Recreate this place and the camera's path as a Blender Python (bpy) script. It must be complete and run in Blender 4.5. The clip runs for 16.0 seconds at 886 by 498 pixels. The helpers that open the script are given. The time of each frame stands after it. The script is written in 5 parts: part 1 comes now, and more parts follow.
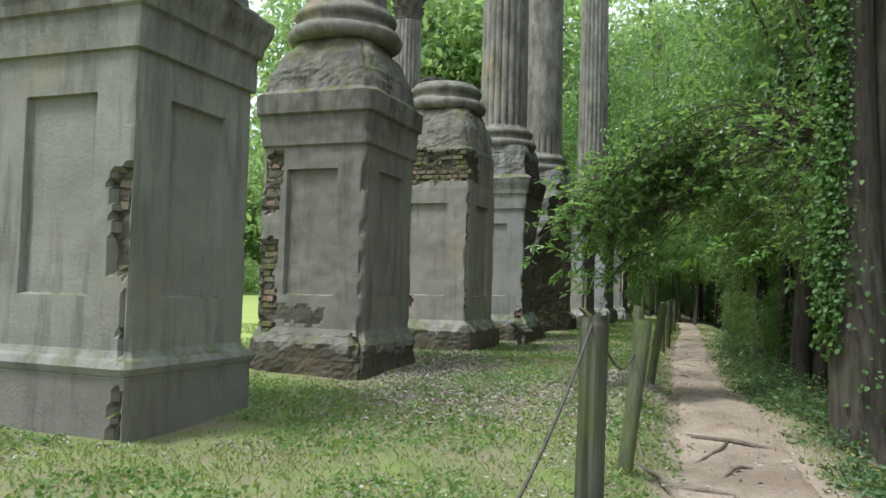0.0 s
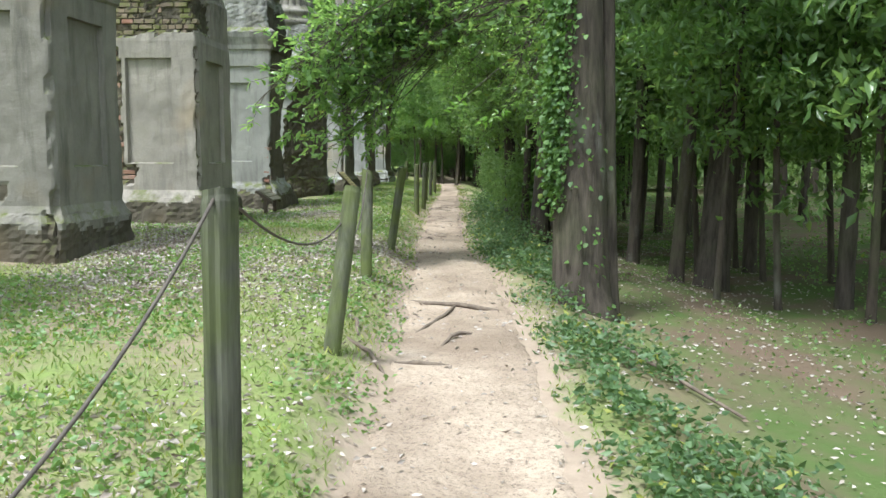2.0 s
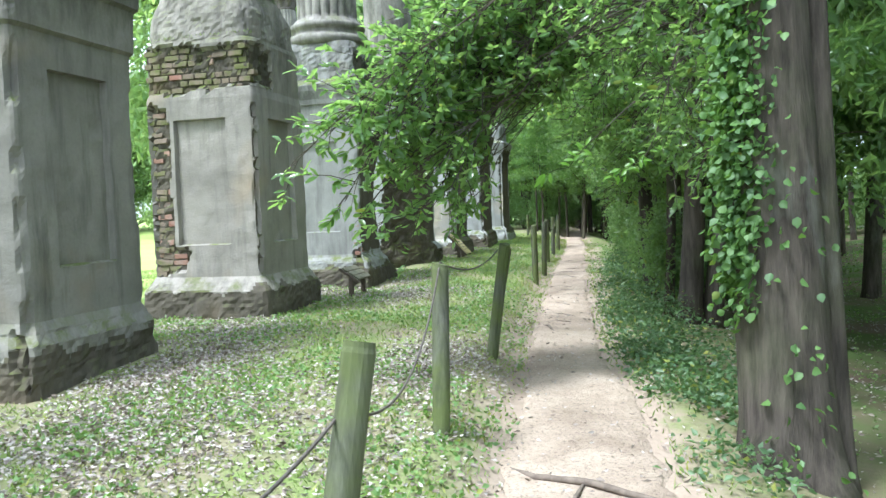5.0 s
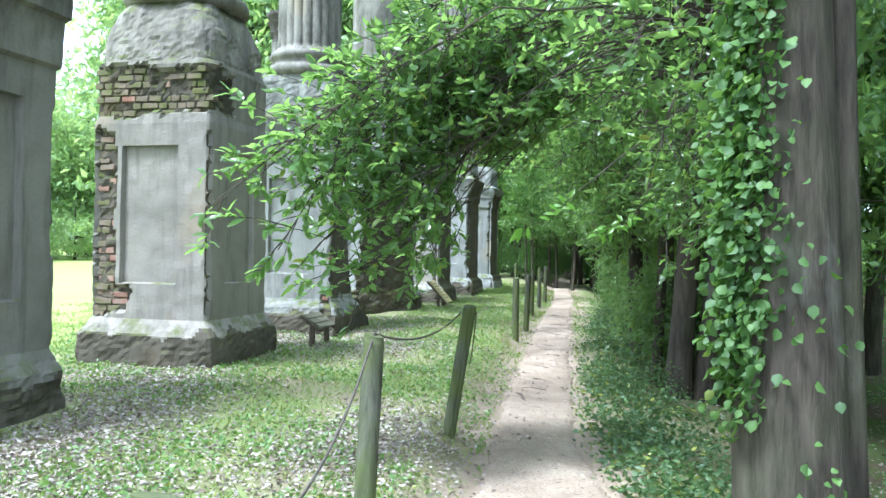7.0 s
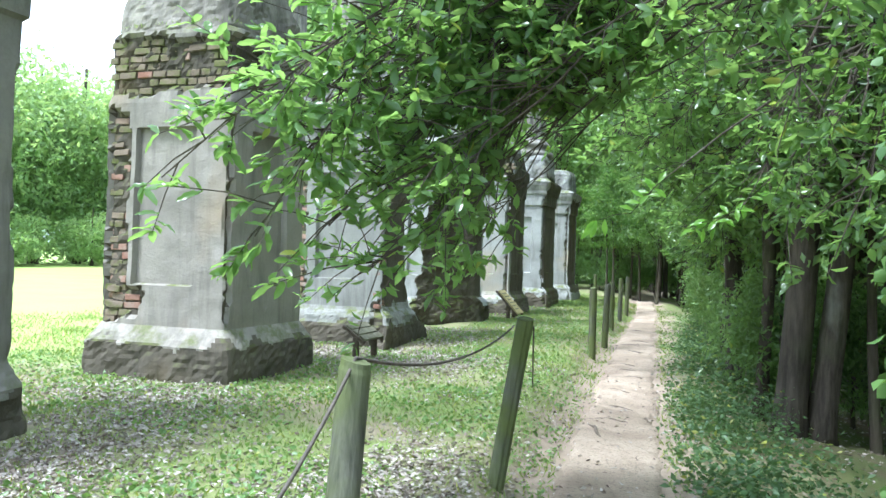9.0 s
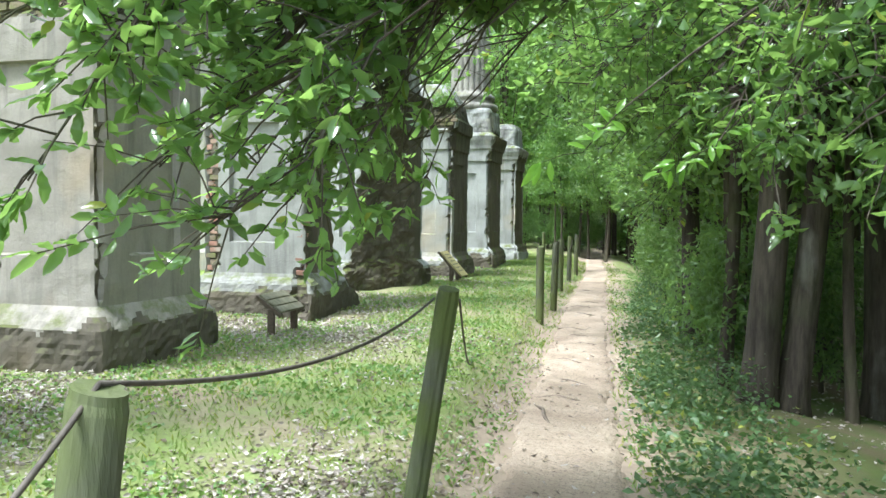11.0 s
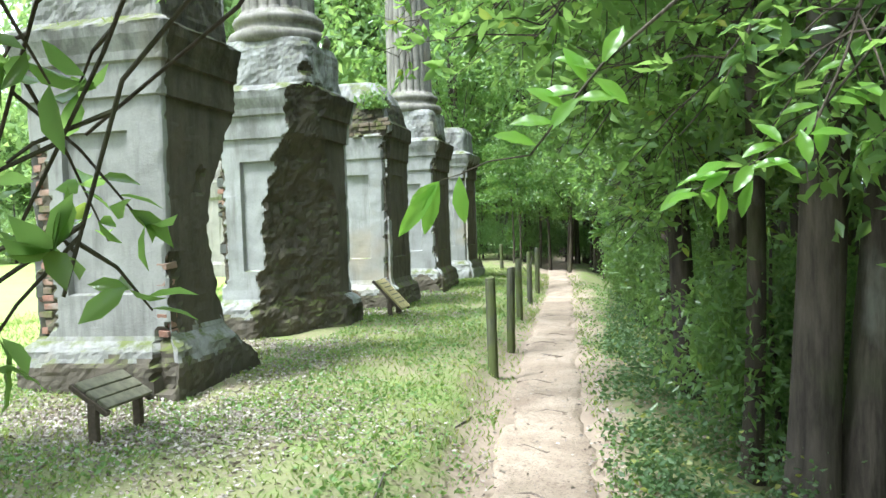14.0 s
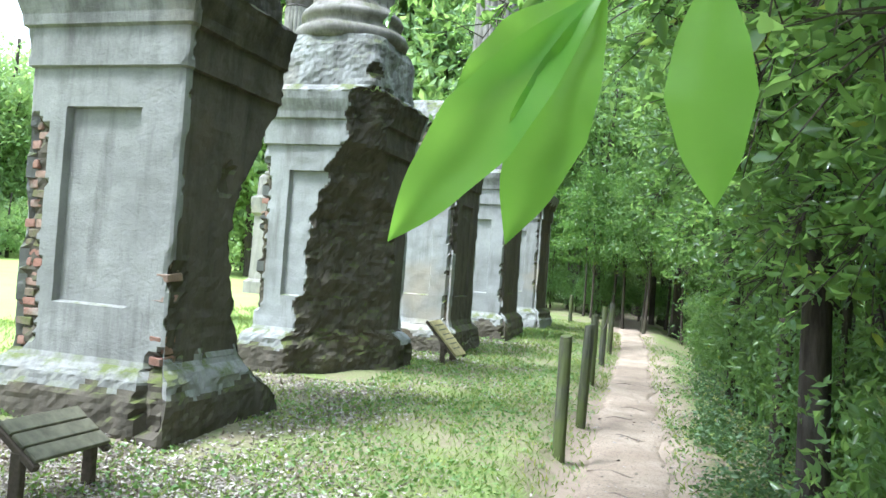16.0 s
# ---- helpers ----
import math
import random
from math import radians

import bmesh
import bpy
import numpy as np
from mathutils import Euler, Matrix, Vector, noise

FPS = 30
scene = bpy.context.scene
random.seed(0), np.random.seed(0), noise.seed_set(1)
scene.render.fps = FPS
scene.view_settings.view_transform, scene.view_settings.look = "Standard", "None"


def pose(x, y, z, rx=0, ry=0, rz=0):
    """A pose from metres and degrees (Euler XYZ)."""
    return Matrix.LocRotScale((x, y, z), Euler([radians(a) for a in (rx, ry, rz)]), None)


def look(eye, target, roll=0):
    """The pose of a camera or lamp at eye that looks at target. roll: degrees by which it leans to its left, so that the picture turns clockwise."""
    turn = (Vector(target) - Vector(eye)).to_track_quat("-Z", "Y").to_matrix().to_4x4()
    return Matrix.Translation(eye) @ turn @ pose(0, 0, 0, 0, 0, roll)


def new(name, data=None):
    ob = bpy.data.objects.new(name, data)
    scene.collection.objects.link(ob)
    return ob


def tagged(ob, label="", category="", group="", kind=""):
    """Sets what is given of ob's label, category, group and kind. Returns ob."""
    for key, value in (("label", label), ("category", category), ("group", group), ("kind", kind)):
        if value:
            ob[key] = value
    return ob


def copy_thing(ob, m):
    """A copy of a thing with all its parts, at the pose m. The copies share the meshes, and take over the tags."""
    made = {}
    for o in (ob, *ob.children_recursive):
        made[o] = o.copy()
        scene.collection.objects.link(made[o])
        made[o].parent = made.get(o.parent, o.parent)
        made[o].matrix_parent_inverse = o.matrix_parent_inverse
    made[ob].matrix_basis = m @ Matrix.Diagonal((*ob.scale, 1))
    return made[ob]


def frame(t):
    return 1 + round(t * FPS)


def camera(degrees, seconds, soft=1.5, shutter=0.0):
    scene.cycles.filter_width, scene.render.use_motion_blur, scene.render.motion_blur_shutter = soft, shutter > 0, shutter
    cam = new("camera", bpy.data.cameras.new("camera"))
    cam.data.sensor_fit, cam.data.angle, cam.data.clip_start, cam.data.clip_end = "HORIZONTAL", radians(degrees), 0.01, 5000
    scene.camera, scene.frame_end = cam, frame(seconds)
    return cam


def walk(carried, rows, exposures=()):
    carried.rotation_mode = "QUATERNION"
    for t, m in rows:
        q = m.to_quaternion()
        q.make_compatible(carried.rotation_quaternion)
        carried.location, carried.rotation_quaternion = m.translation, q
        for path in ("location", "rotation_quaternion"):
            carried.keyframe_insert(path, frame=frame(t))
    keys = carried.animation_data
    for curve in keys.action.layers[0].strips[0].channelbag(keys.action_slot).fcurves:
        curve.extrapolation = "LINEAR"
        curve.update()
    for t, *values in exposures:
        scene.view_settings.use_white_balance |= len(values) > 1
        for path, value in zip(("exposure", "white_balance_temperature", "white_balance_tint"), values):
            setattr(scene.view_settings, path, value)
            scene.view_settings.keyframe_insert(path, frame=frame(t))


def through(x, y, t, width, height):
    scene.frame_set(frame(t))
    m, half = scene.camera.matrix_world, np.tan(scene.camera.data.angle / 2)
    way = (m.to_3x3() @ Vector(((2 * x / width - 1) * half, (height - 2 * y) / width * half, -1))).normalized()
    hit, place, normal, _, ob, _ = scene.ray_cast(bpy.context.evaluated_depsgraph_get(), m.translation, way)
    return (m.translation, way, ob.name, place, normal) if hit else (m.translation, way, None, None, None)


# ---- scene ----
cam = camera(58.0, 16.0)
PATH = [
    (0, (4.501, -1.38, 1.486), (3.791, 0.487, 1.583), 1.6),
    (0.5, (4.542, -1.285, 1.488), (3.88, 0.602, 1.495), 1.2),
    (1, (4.713, -0.946, 1.443), (4.151, 0.973, 1.378), 2.0),
    (1.5, (4.696, -0.695, 1.466), (4.274, 1.253, 1.293), 1.6),
    (2, (4.829, -0.624, 1.495), (4.664, 1.355, 1.263), 0.4),
    (2.5, (4.847, -0.154, 1.549), (4.66, 1.831, 1.386), 3.3),
    (3, (4.615, 0.392, 1.573), (4.193, 2.343, 1.452), -0.0),
    (3.2, (4.611, 0.504, 1.597), (4.199, 2.458, 1.494), -1.5),
    (5.3, (4.738, 2.162, 1.756), (4.245, 4.097, 1.65), -1.9),
    (5.5, (4.768, 2.21, 1.814), (4.244, 4.138, 1.72), -0.5),
    (6, (4.658, 2.522, 1.805), (4.02, 4.418, 1.794), 2.0),
    (6.5, (4.638, 2.682, 1.838), (4.155, 4.623, 1.862), 2.2),
    (7, (4.745, 2.95, 1.796), (4.284, 4.896, 1.794), 1.0),
    (7.5, (4.678, 3.406, 1.771), (4.123, 5.327, 1.764), 2.1),
    (8, (4.574, 3.721, 1.752), (3.996, 5.635, 1.774), 1.2),
    (8.5, (4.6, 4.013, 1.72), (3.995, 5.919, 1.747), 0.3),
    (9, (4.602, 4.383, 1.698), (3.949, 6.273, 1.719), 1.7),
    (9.5, (4.497, 4.727, 1.74), (3.907, 6.637, 1.683), 2.7),
    (9.7, (4.499, 4.814, 1.759), (3.973, 6.743, 1.683), 2.1),
    (11.8, (4.445, 6.239, 1.616), (3.916, 8.166, 1.547), -0.3),
    (12, (4.47, 6.44, 1.626), (3.991, 8.381, 1.572), 0.4),
    (12.5, (4.475, 6.784, 1.721), (4.053, 8.738, 1.653), -1.4),
    (13, (4.311, 7.256, 1.745), (3.829, 9.197, 1.682), -0.1),
    (13.5, (4.275, 7.572, 1.77), (3.91, 9.537, 1.69), -2.2),
    (14, (4.236, 8.066, 1.875), (3.795, 10.016, 1.82), -2.0),
    (14.5, (4.1, 8.391, 1.801), (3.662, 10.341, 1.886), -2.6),
    (15, (4.086, 8.594, 1.765), (3.699, 10.551, 1.904), -0.9),
    (15.5, (4.052, 9.091, 1.841), (3.567, 11.028, 1.955), 1.5),
    (16, (3.842, 9.612, 1.842), (3.239, 11.518, 1.884), 4.2),
]
EXPOSURES = [(0, 0.65, 5900, 9), (0.5, 1.0, 5900, 9), (1.5, 1.35, 5900, 9), (3, 1.35, 5900, 8), (5.5, 1.82, 5350, 9), (8, 1.9, 5200, 9), (10, 1.93, 5600, 8), (12, 1.98, 5750, 7), (13.5, 1.98, 5750, 7), (15, 2.0, 5450, 9), (16, 1.95, 5400, 10)]
walk(cam, [(t, look(eye, target, roll)) for t, eye, target, roll in PATH], EXPOSURES)

# ---- world and sun ----
SUN_EL, SUN_AZ = 64.0, 224.0          # height, compass way the light comes from (0 = +y, clockwise)
world = bpy.data.worlds.new("world")
scene.world = world
world.use_nodes = True
wn = world.node_tree.nodes
sky = wn.new("ShaderNodeTexSky")
sky.sky_type, sky.sun_disc = "NISHITA", False
sky.sun_elevation, sky.sun_rotation = radians(SUN_EL), radians(SUN_AZ)
sky.dust_density, sky.air_density = 4.0, 1.4
wn["Background"].inputs[1].default_value = 0.13
cloud = wn.new("ShaderNodeMix")          # high thin overcast over the blue
cloud.data_type = "RGBA"
cloud.inputs[0].default_value = 0.72
cloud.inputs[7].default_value = (7.6, 8.0, 8.3, 1)
world.node_tree.links.new(sky.outputs[0], cloud.inputs[6])
world.node_tree.links.new(cloud.outputs[2], wn["Background"].inputs[0])
sun = new("sun", bpy.data.lights.new("sun", "SUN"))
sun.data.energy, sun.data.angle, sun.data.color = 2.3, radians(12), (1.0, 0.97, 0.90)
sd = Vector((math.sin(radians(SUN_AZ)) * math.cos(radians(SUN_EL)), math.cos(radians(SUN_AZ)) * math.cos(radians(SUN_EL)), math.sin(radians(SUN_EL))))
sun.matrix_world = look(sd * 60, (0, 0, 0))

rng = np.random.default_rng(7)


# ---- materials ----
class Mat:
    """A small builder round one node tree."""

    def __init__(self, name, rough=0.9, spec=0.3):
        self.m = bpy.data.materials.new(name)
        self.m.use_nodes = True
        self.t = self.m.node_tree
        self.b = self.t.nodes["Principled BSDF"]
        self.b.inputs["Roughness"].default_value = rough
        self.b.inputs["Specular IOR Level"].default_value = spec
        self.pos = self.node("ShaderNodeNewGeometry")
        self.p = self.pos.outputs["Position"]

    def node(self, kind, **sets):
        n = self.t.nodes.new(kind)
        for k, v in sets.items():
            n.inputs[k].default_value = v
        return n

    def link(self, a, b):
        self.t.links.new(a, b)

    def noise(self, scale, detail=5.0, rough=0.6, stretch=None):
        n = self.node("ShaderNodeTexNoise", Scale=scale, Detail=detail, Roughness=rough)
        src = self.p
        if stretch:
            mp = self.node("ShaderNodeMapping")
            mp.inputs["Scale"].default_value = stretch
            self.link(src, mp.inputs[0])
            src = mp.outputs[0]
        self.link(src, n.inputs["Vector"])
        return n.outputs[0]

    def ramp(self, fac, lo, hi):
        n = self.node("ShaderNodeMapRange")
        n.inputs["From Min"].default_value, n.inputs["From Max"].default_value = lo, hi
        self.link(fac, n.inputs[0])
        return n.outputs[0]

    def mix(self, fac, a, b):
        n = self.t.nodes.new("ShaderNodeMix")
        n.data_type = "RGBA"
        for v, k in ((fac, 0), (a, 6), (b, 7)):
            if isinstance(v, (int, float)):
                n.inputs[k].default_value = v
            elif isinstance(v, tuple):
                n.inputs[k].default_value = (*v, 1)
            else:
                self.link(v, n.inputs[k])
        return n.outputs[2]

    def times(self, a, b):
        n = self.t.nodes.new("ShaderNodeMath")
        n.operation = "MULTIPLY"
        for v, k in ((a, 0), (b, 1)):
            if isinstance(v, (int, float)):
                n.inputs[k].default_value = v
            else:
                self.link(v, n.inputs[k])
        return n.outputs[0]

    def colour(self, c):
        if isinstance(c, tuple):
            self.b.inputs["Base Color"].default_value = (*c, 1)
        else:
            self.link(c, self.b.inputs["Base Color"])

    def bump(self, h, strength=0.5, dist=0.02):
        n = self.node("ShaderNodeBump", Strength=strength, Distance=dist)
        self.link(h, n.inputs["Height"])
        self.link(n.outputs[0], self.b.inputs["Normal"])


def stucco(name, light, dark, moss=0.0, seed=0.0):
    k = Mat(name, 0.92, 0.2)
    base = k.mix(k.ramp(k.noise(1.3 + seed, 6), 0.35, 0.68), light, tuple(c * 0.72 for c in light))
    streak = k.ramp(k.noise(2.2, 6, 0.65, (2.6, 2.6, 0.35)), 0.5, 0.72)
    base = k.mix(k.times(streak, 0.9), base, dark)
    fine = k.noise(38, 6, 0.7)
    base = k.mix(k.times(k.ramp(fine, 0.45, 0.75), 0.35), base, tuple(c * 0.55 for c in light))
    warm = k.ramp(k.noise(0.9, 3, 0.5), 0.58, 0.72)
    base = k.mix(k.times(warm, 0.7), base, (light[0] * 1.02, light[1] * 0.86, light[2] * 0.66))
    hz = k.node("ShaderNodeSeparateXYZ")
    k.link(k.p, hz.inputs[0])
    run = k.times(k.ramp(hz.outputs[2], 2.75, 3.65), k.ramp(k.noise(3.1, 6, 0.7, (1.5, 1.5, 0.55)), 0.40, 0.62))
    base = k.mix(k.times(run, 0.8), base, tuple(c * 0.62 for c in dark))
    if moss:
        up = k.node("ShaderNodeSeparateXYZ")
        k.link(k.pos.outputs["Normal"], up.inputs[0])
        m = k.times(k.ramp(up.outputs[2], 0.15, 0.7), k.ramp(k.noise(5, 5), 0.45, 0.6))
        base = k.mix(k.times(m, moss), base, (0.10, 0.12, 0.03))
    k.colour(base)
    mixh = k.node("ShaderNodeMath")
    mixh.operation = "ADD"
    k.link(fine, mixh.inputs[0])
    k.link(k.noise(9, 6, 0.65), mixh.inputs[1])
    k.bump(mixh.outputs[0], 0.55, 0.012)
    return k.m


def brick_mat(name, a, b, c, lo=0.5):
    k = Mat(name, 0.95, 0.15)
    info = k.node("ShaderNodeObjectInfo")
    col = k.mix(info.outputs["Random"], a, b)
    col = k.mix(k.ramp(k.noise(6, 5), lo, lo + 0.2), col, c)
    col = k.mix(k.times(k.ramp(k.noise(45, 5), 0.5, 0.7), 0.4), col, tuple(v * 0.4 for v in a))
    k.colour(col)
    k.bump(k.noise(60, 6), 0.5, 0.008)
    return k.m


def leaf_mat(name, dark, light, rough=0.42, through=0.45, yellow=0.06):
    k = Mat(name, rough, 0.75)
    rnd = k.pos.outputs["Random Per Island"]
    col = k.mix(rnd, dark, light)
    col = k.mix(k.times(k.ramp(k.noise(1.1, 3), 0.42, 0.66), 0.25), col, tuple(v * 0.55 for v in dark))
    old = k.ramp(rnd, 1 - yellow, 1 - yellow + 0.01)
    col = k.mix(old, col, (0.30, 0.32, 0.06))
    k.colour(col)
    tr = k.node("ShaderNodeBsdfTranslucent")
    bright = k.mix(0.5, col, (light[0] * 1.7, light[1] * 1.5, light[2] * 0.7))
    k.link(bright, tr.inputs[0])
    ms = k.node("ShaderNodeMixShader")
    ms.inputs[0].default_value = through
    k.link(k.b.outputs[0], ms.inputs[1])
    k.link(tr.outputs[0], ms.inputs[2])
    k.link(ms.outputs[0], k.t.nodes["Material Output"].inputs[0])
    return k.m


def bark_mat(name, a, b, green=0.2):
    k = Mat(name, 0.95, 0.15)
    rid = k.noise(14, 6, 0.7, (1, 1, 0.14))
    col = k.mix(k.ramp(rid, 0.35, 0.7), a, b)
    col = k.mix(k.times(k.ramp(k.noise(1.6, 4), 0.5, 0.7), green), col, (0.10, 0.13, 0.05))
    col = k.mix(k.times(k.ramp(k.noise(2.3, 5, 0.6, (1, 1, 0.4)), 0.6, 0.72), 0.5), col, (0.22, 0.22, 0.19))
    k.colour(col)
    k.bump(rid, 0.9, 0.03)
    return k.m


M_STUCCOS = [stucco("stucco_green_grey", (0.29, 0.285, 0.245), (0.115, 0.11, 0.09), 0.9), stucco("stucco_brown_grey", (0.235, 0.222, 0.19), (0.10, 0.095, 0.08), 0.9, 0.2),
             stucco("stucco_warm_grey", (0.315, 0.29, 0.25), (0.15, 0.14, 0.12), 0.9, 0.4), stucco("stucco_light_grey", (0.285, 0.285, 0.262), (0.13, 0.125, 0.115), 0.9, 0.6),
             stucco("stucco_pale", (0.345, 0.35, 0.335), (0.17, 0.165, 0.15), 0.9, 0.8)]
# broken core; its dark tone also stands in for shade on east faces
M_CORE_AND_SHADE = stucco("broken_core_and_shade", (0.118, 0.103, 0.078), (0.05, 0.046, 0.035), 0.95, 0.7)
M_PALE = stucco("column_stucco", (0.30, 0.282, 0.25), (0.15, 0.14, 0.12), 0.4, 0.3)
M_BRICK = brick_mat("brick", (0.25, 0.13, 0.095), (0.30, 0.215, 0.165), (0.27, 0.24, 0.20))
M_STONE = brick_mat("rubble_brick", (0.155, 0.125, 0.095), (0.215, 0.17, 0.125), (0.12, 0.135, 0.045), 0.43)
M_LEAF = leaf_mat("glossy_leaf", (0.085, 0.165, 0.065), (0.21, 0.36, 0.125), 0.22, 0.66, 0.02)
M_FAR = leaf_mat("woodland_leaf", (0.08, 0.16, 0.06), (0.215, 0.355, 0.125), 0.3, 0.6, 0.01)
# sunlight on the far trees is put into this paler leaf colour
M_LEAF_PAINTED_SUN = leaf_mat("leaf_painted_sunlit", (0.20, 0.32, 0.14), (0.36, 0.51, 0.24), 0.55, 0.6, 0.0)
M_IVY = leaf_mat("ivy_leaf", (0.05, 0.12, 0.03), (0.12, 0.235, 0.045), 0.62, 0.4, 0.01)
M_BIGLEAF = leaf_mat("young_leaf", (0.19, 0.40, 0.06), (0.25, 0.49, 0.09), 0.32, 0.66, 0.0)
M_WEED = leaf_mat("weed_leaf", (0.095, 0.185, 0.05), (0.18, 0.31, 0.09), 0.45, 0.45, 0.03)
M_BANK = leaf_mat("bank_leaf", (0.05, 0.11, 0.04), (0.13, 0.225, 0.085), 0.5, 0.4, 0.05)
M_GRASS = leaf_mat("grass_blade", (0.13, 0.21, 0.05), (0.25, 0.34, 0.10), 0.55, 0.4, 0.12)
M_BARK = bark_mat("bark", (0.04, 0.034, 0.028), (0.115, 0.096, 0.078))
M_DARKBARK = bark_mat("twig_bark", (0.045, 0.038, 0.03), (0.11, 0.09, 0.07), 0.35)


def litter_mat():
    k = Mat("dead_leaf", 0.75, 0.3)
    rnd = k.pos.outputs["Random Per Island"]
    col = k.mix(rnd, (0.16, 0.12, 0.09), (0.47, 0.43, 0.385))
    k.colour(col)
    return k.m


M_LITTER = litter_mat()


def ground_mat():
    k = Mat("lawn_soil", 0.97, 0.1)
    col = k.mix(k.ramp(k.noise(0.7, 6, 0.65), 0.36, 0.64), (0.17, 0.215, 0.07), (0.25, 0.205, 0.145))
    col = k.mix(k.times(k.ramp(k.noise(3.4, 5, 0.6), 0.5, 0.66), 0.8), col, (0.18, 0.25, 0.07))
    col = k.mix(k.times(k.ramp(k.noise(26, 6, 0.7), 0.5, 0.7), 0.6), col, (0.10, 0.085, 0.06))
    # open sunny field far to the west painted lighter, bare shaded floor under the wood to the east painted darker
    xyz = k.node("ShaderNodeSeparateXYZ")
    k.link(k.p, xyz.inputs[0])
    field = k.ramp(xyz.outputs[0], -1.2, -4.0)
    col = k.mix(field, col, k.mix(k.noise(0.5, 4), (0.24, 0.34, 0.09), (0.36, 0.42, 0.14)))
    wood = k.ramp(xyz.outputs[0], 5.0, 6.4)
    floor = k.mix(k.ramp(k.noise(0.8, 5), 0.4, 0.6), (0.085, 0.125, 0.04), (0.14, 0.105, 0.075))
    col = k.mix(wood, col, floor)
    at = k.node("ShaderNodeAttribute")
    at.attribute_name = "trodden"
    edge = k.node("ShaderNodeMath")
    edge.operation = "ADD"
    k.link(at.outputs["Fac"], edge.inputs[0])
    k.link(k.noise(4.5, 6, 0.7), edge.inputs[1])
    earth = k.mix(k.noise(9, 6, 0.7), (0.42, 0.34, 0.265), (0.20, 0.155, 0.115))
    col = k.mix(k.ramp(edge.outputs[0], 0.78, 1.05), col, earth)
    k.colour(col)
    k.bump(k.noise(22, 6, 0.7), 0.6, 0.03)
    return k.m


def path_mat():
    k = Mat("trodden_earth", 0.95, 0.15)
    col = k.mix(k.ramp(k.noise(1.1, 6, 0.6), 0.35, 0.65), (0.46, 0.375, 0.29), (0.25, 0.195, 0.145))
    col = k.mix(k.times(k.ramp(k.noise(7, 6, 0.7), 0.5, 0.72), 0.7), col, (0.27, 0.21, 0.16))
    col = k.mix(k.times(k.ramp(k.noise(45, 5, 0.7), 0.52, 0.66), 0.75), col, (0.14, 0.11, 0.085))
    k.colour(col)
    k.bump(k.noise(13, 8, 0.7), 0.9, 0.045)
    return k.m


def post_mat():
    k = Mat("weathered_post", 0.9, 0.2)
    grain = k.noise(22, 5, 0.65, (1, 1, 0.06))
    col = k.mix(k.ramp(grain, 0.35, 0.66), (0.045, 0.046, 0.036), (0.13, 0.132, 0.10))
    col = k.mix(k.times(k.ramp(k.noise(2.6, 4), 0.36, 0.6), 0.85), col, (0.09, 0.112, 0.032))
    col = k.mix(k.times(k.ramp(k.noise(5, 4, 0.6, (1, 1, 0.2)), 0.6, 0.7), 0.8), col, (0.06, 0.055, 0.045))
    k.colour(col)
    k.bump(grain, 0.8, 0.012)
    return k.m


def plain(name, c, rough=0.8, scale=30.0):
    k = Mat(name, rough, 0.3)
    k.colour(k.mix(k.ramp(k.noise(scale, 5), 0.35, 0.7), c, tuple(v * 0.55 for v in c)))
    k.bump(k.noise(scale * 2, 5), 0.4, 0.006)
    return k.m


M_GROUND, M_PATH, M_POST = ground_mat(), path_mat(), post_mat()
M_ROOT = plain("bare_root", (0.17, 0.135, 0.105), 0.9, 18)
M_CABLE = plain("rusty_cable", (0.10, 0.085, 0.07), 0.7)
M_SIGNWOOD = plain("dark_sign_timber", (0.11, 0.085, 0.06), 0.75)
M_SIGNBOARD = plain("mossy_grey_boards", (0.19, 0.18, 0.12), 0.8, 14)
M_SIGNFACE = plain("faded_yellow_panel", (0.50, 0.42, 0.20), 0.6, 12)
M_CAPITAL = plain("iron_capital", (0.10, 0.085, 0.075), 0.7)


# ---- mesh helpers ----
def np_mesh(name, V, F, mats):
    """A mesh from arrays: V (n,3), F (m,k) of equal corners."""
    me = bpy.data.meshes.new(name)
    V, F = np.asarray(V, np.float32), np.asarray(F, np.int32)
    me.vertices.add(len(V))
    me.vertices.foreach_set("co", V.ravel())
    me.loops.add(F.size)
    me.loops.foreach_set("vertex_index", F.ravel())
    me.polygons.add(len(F))
    me.polygons.foreach_set("loop_start", np.arange(len(F), dtype=np.int32) * F.shape[1])
    for m in mats if isinstance(mats, (list, tuple)) else [mats]:
        me.materials.append(m)
    me.update(calc_edges=True)
    return me


def child(name, me, parent, label=""):
    ob = new(name, me)
    ob.parent = parent
    return tagged(ob, label)


def part(name, bm, material, parent, label=""):
    me = bpy.data.meshes.new(name)
    bm.to_mesh(me)
    bm.free()
    me.materials.append(material)
    return child(name, me, parent, label)


def thing(name, label, category, group="", kind="", at=(0, 0, 0)):
    ob = new(name)
    ob.location = at
    return tagged(ob, label, category, group, kind)


def smooth(me):
    me.polygons.foreach_set("use_smooth", np.ones(len(me.polygons), bool))
    return me


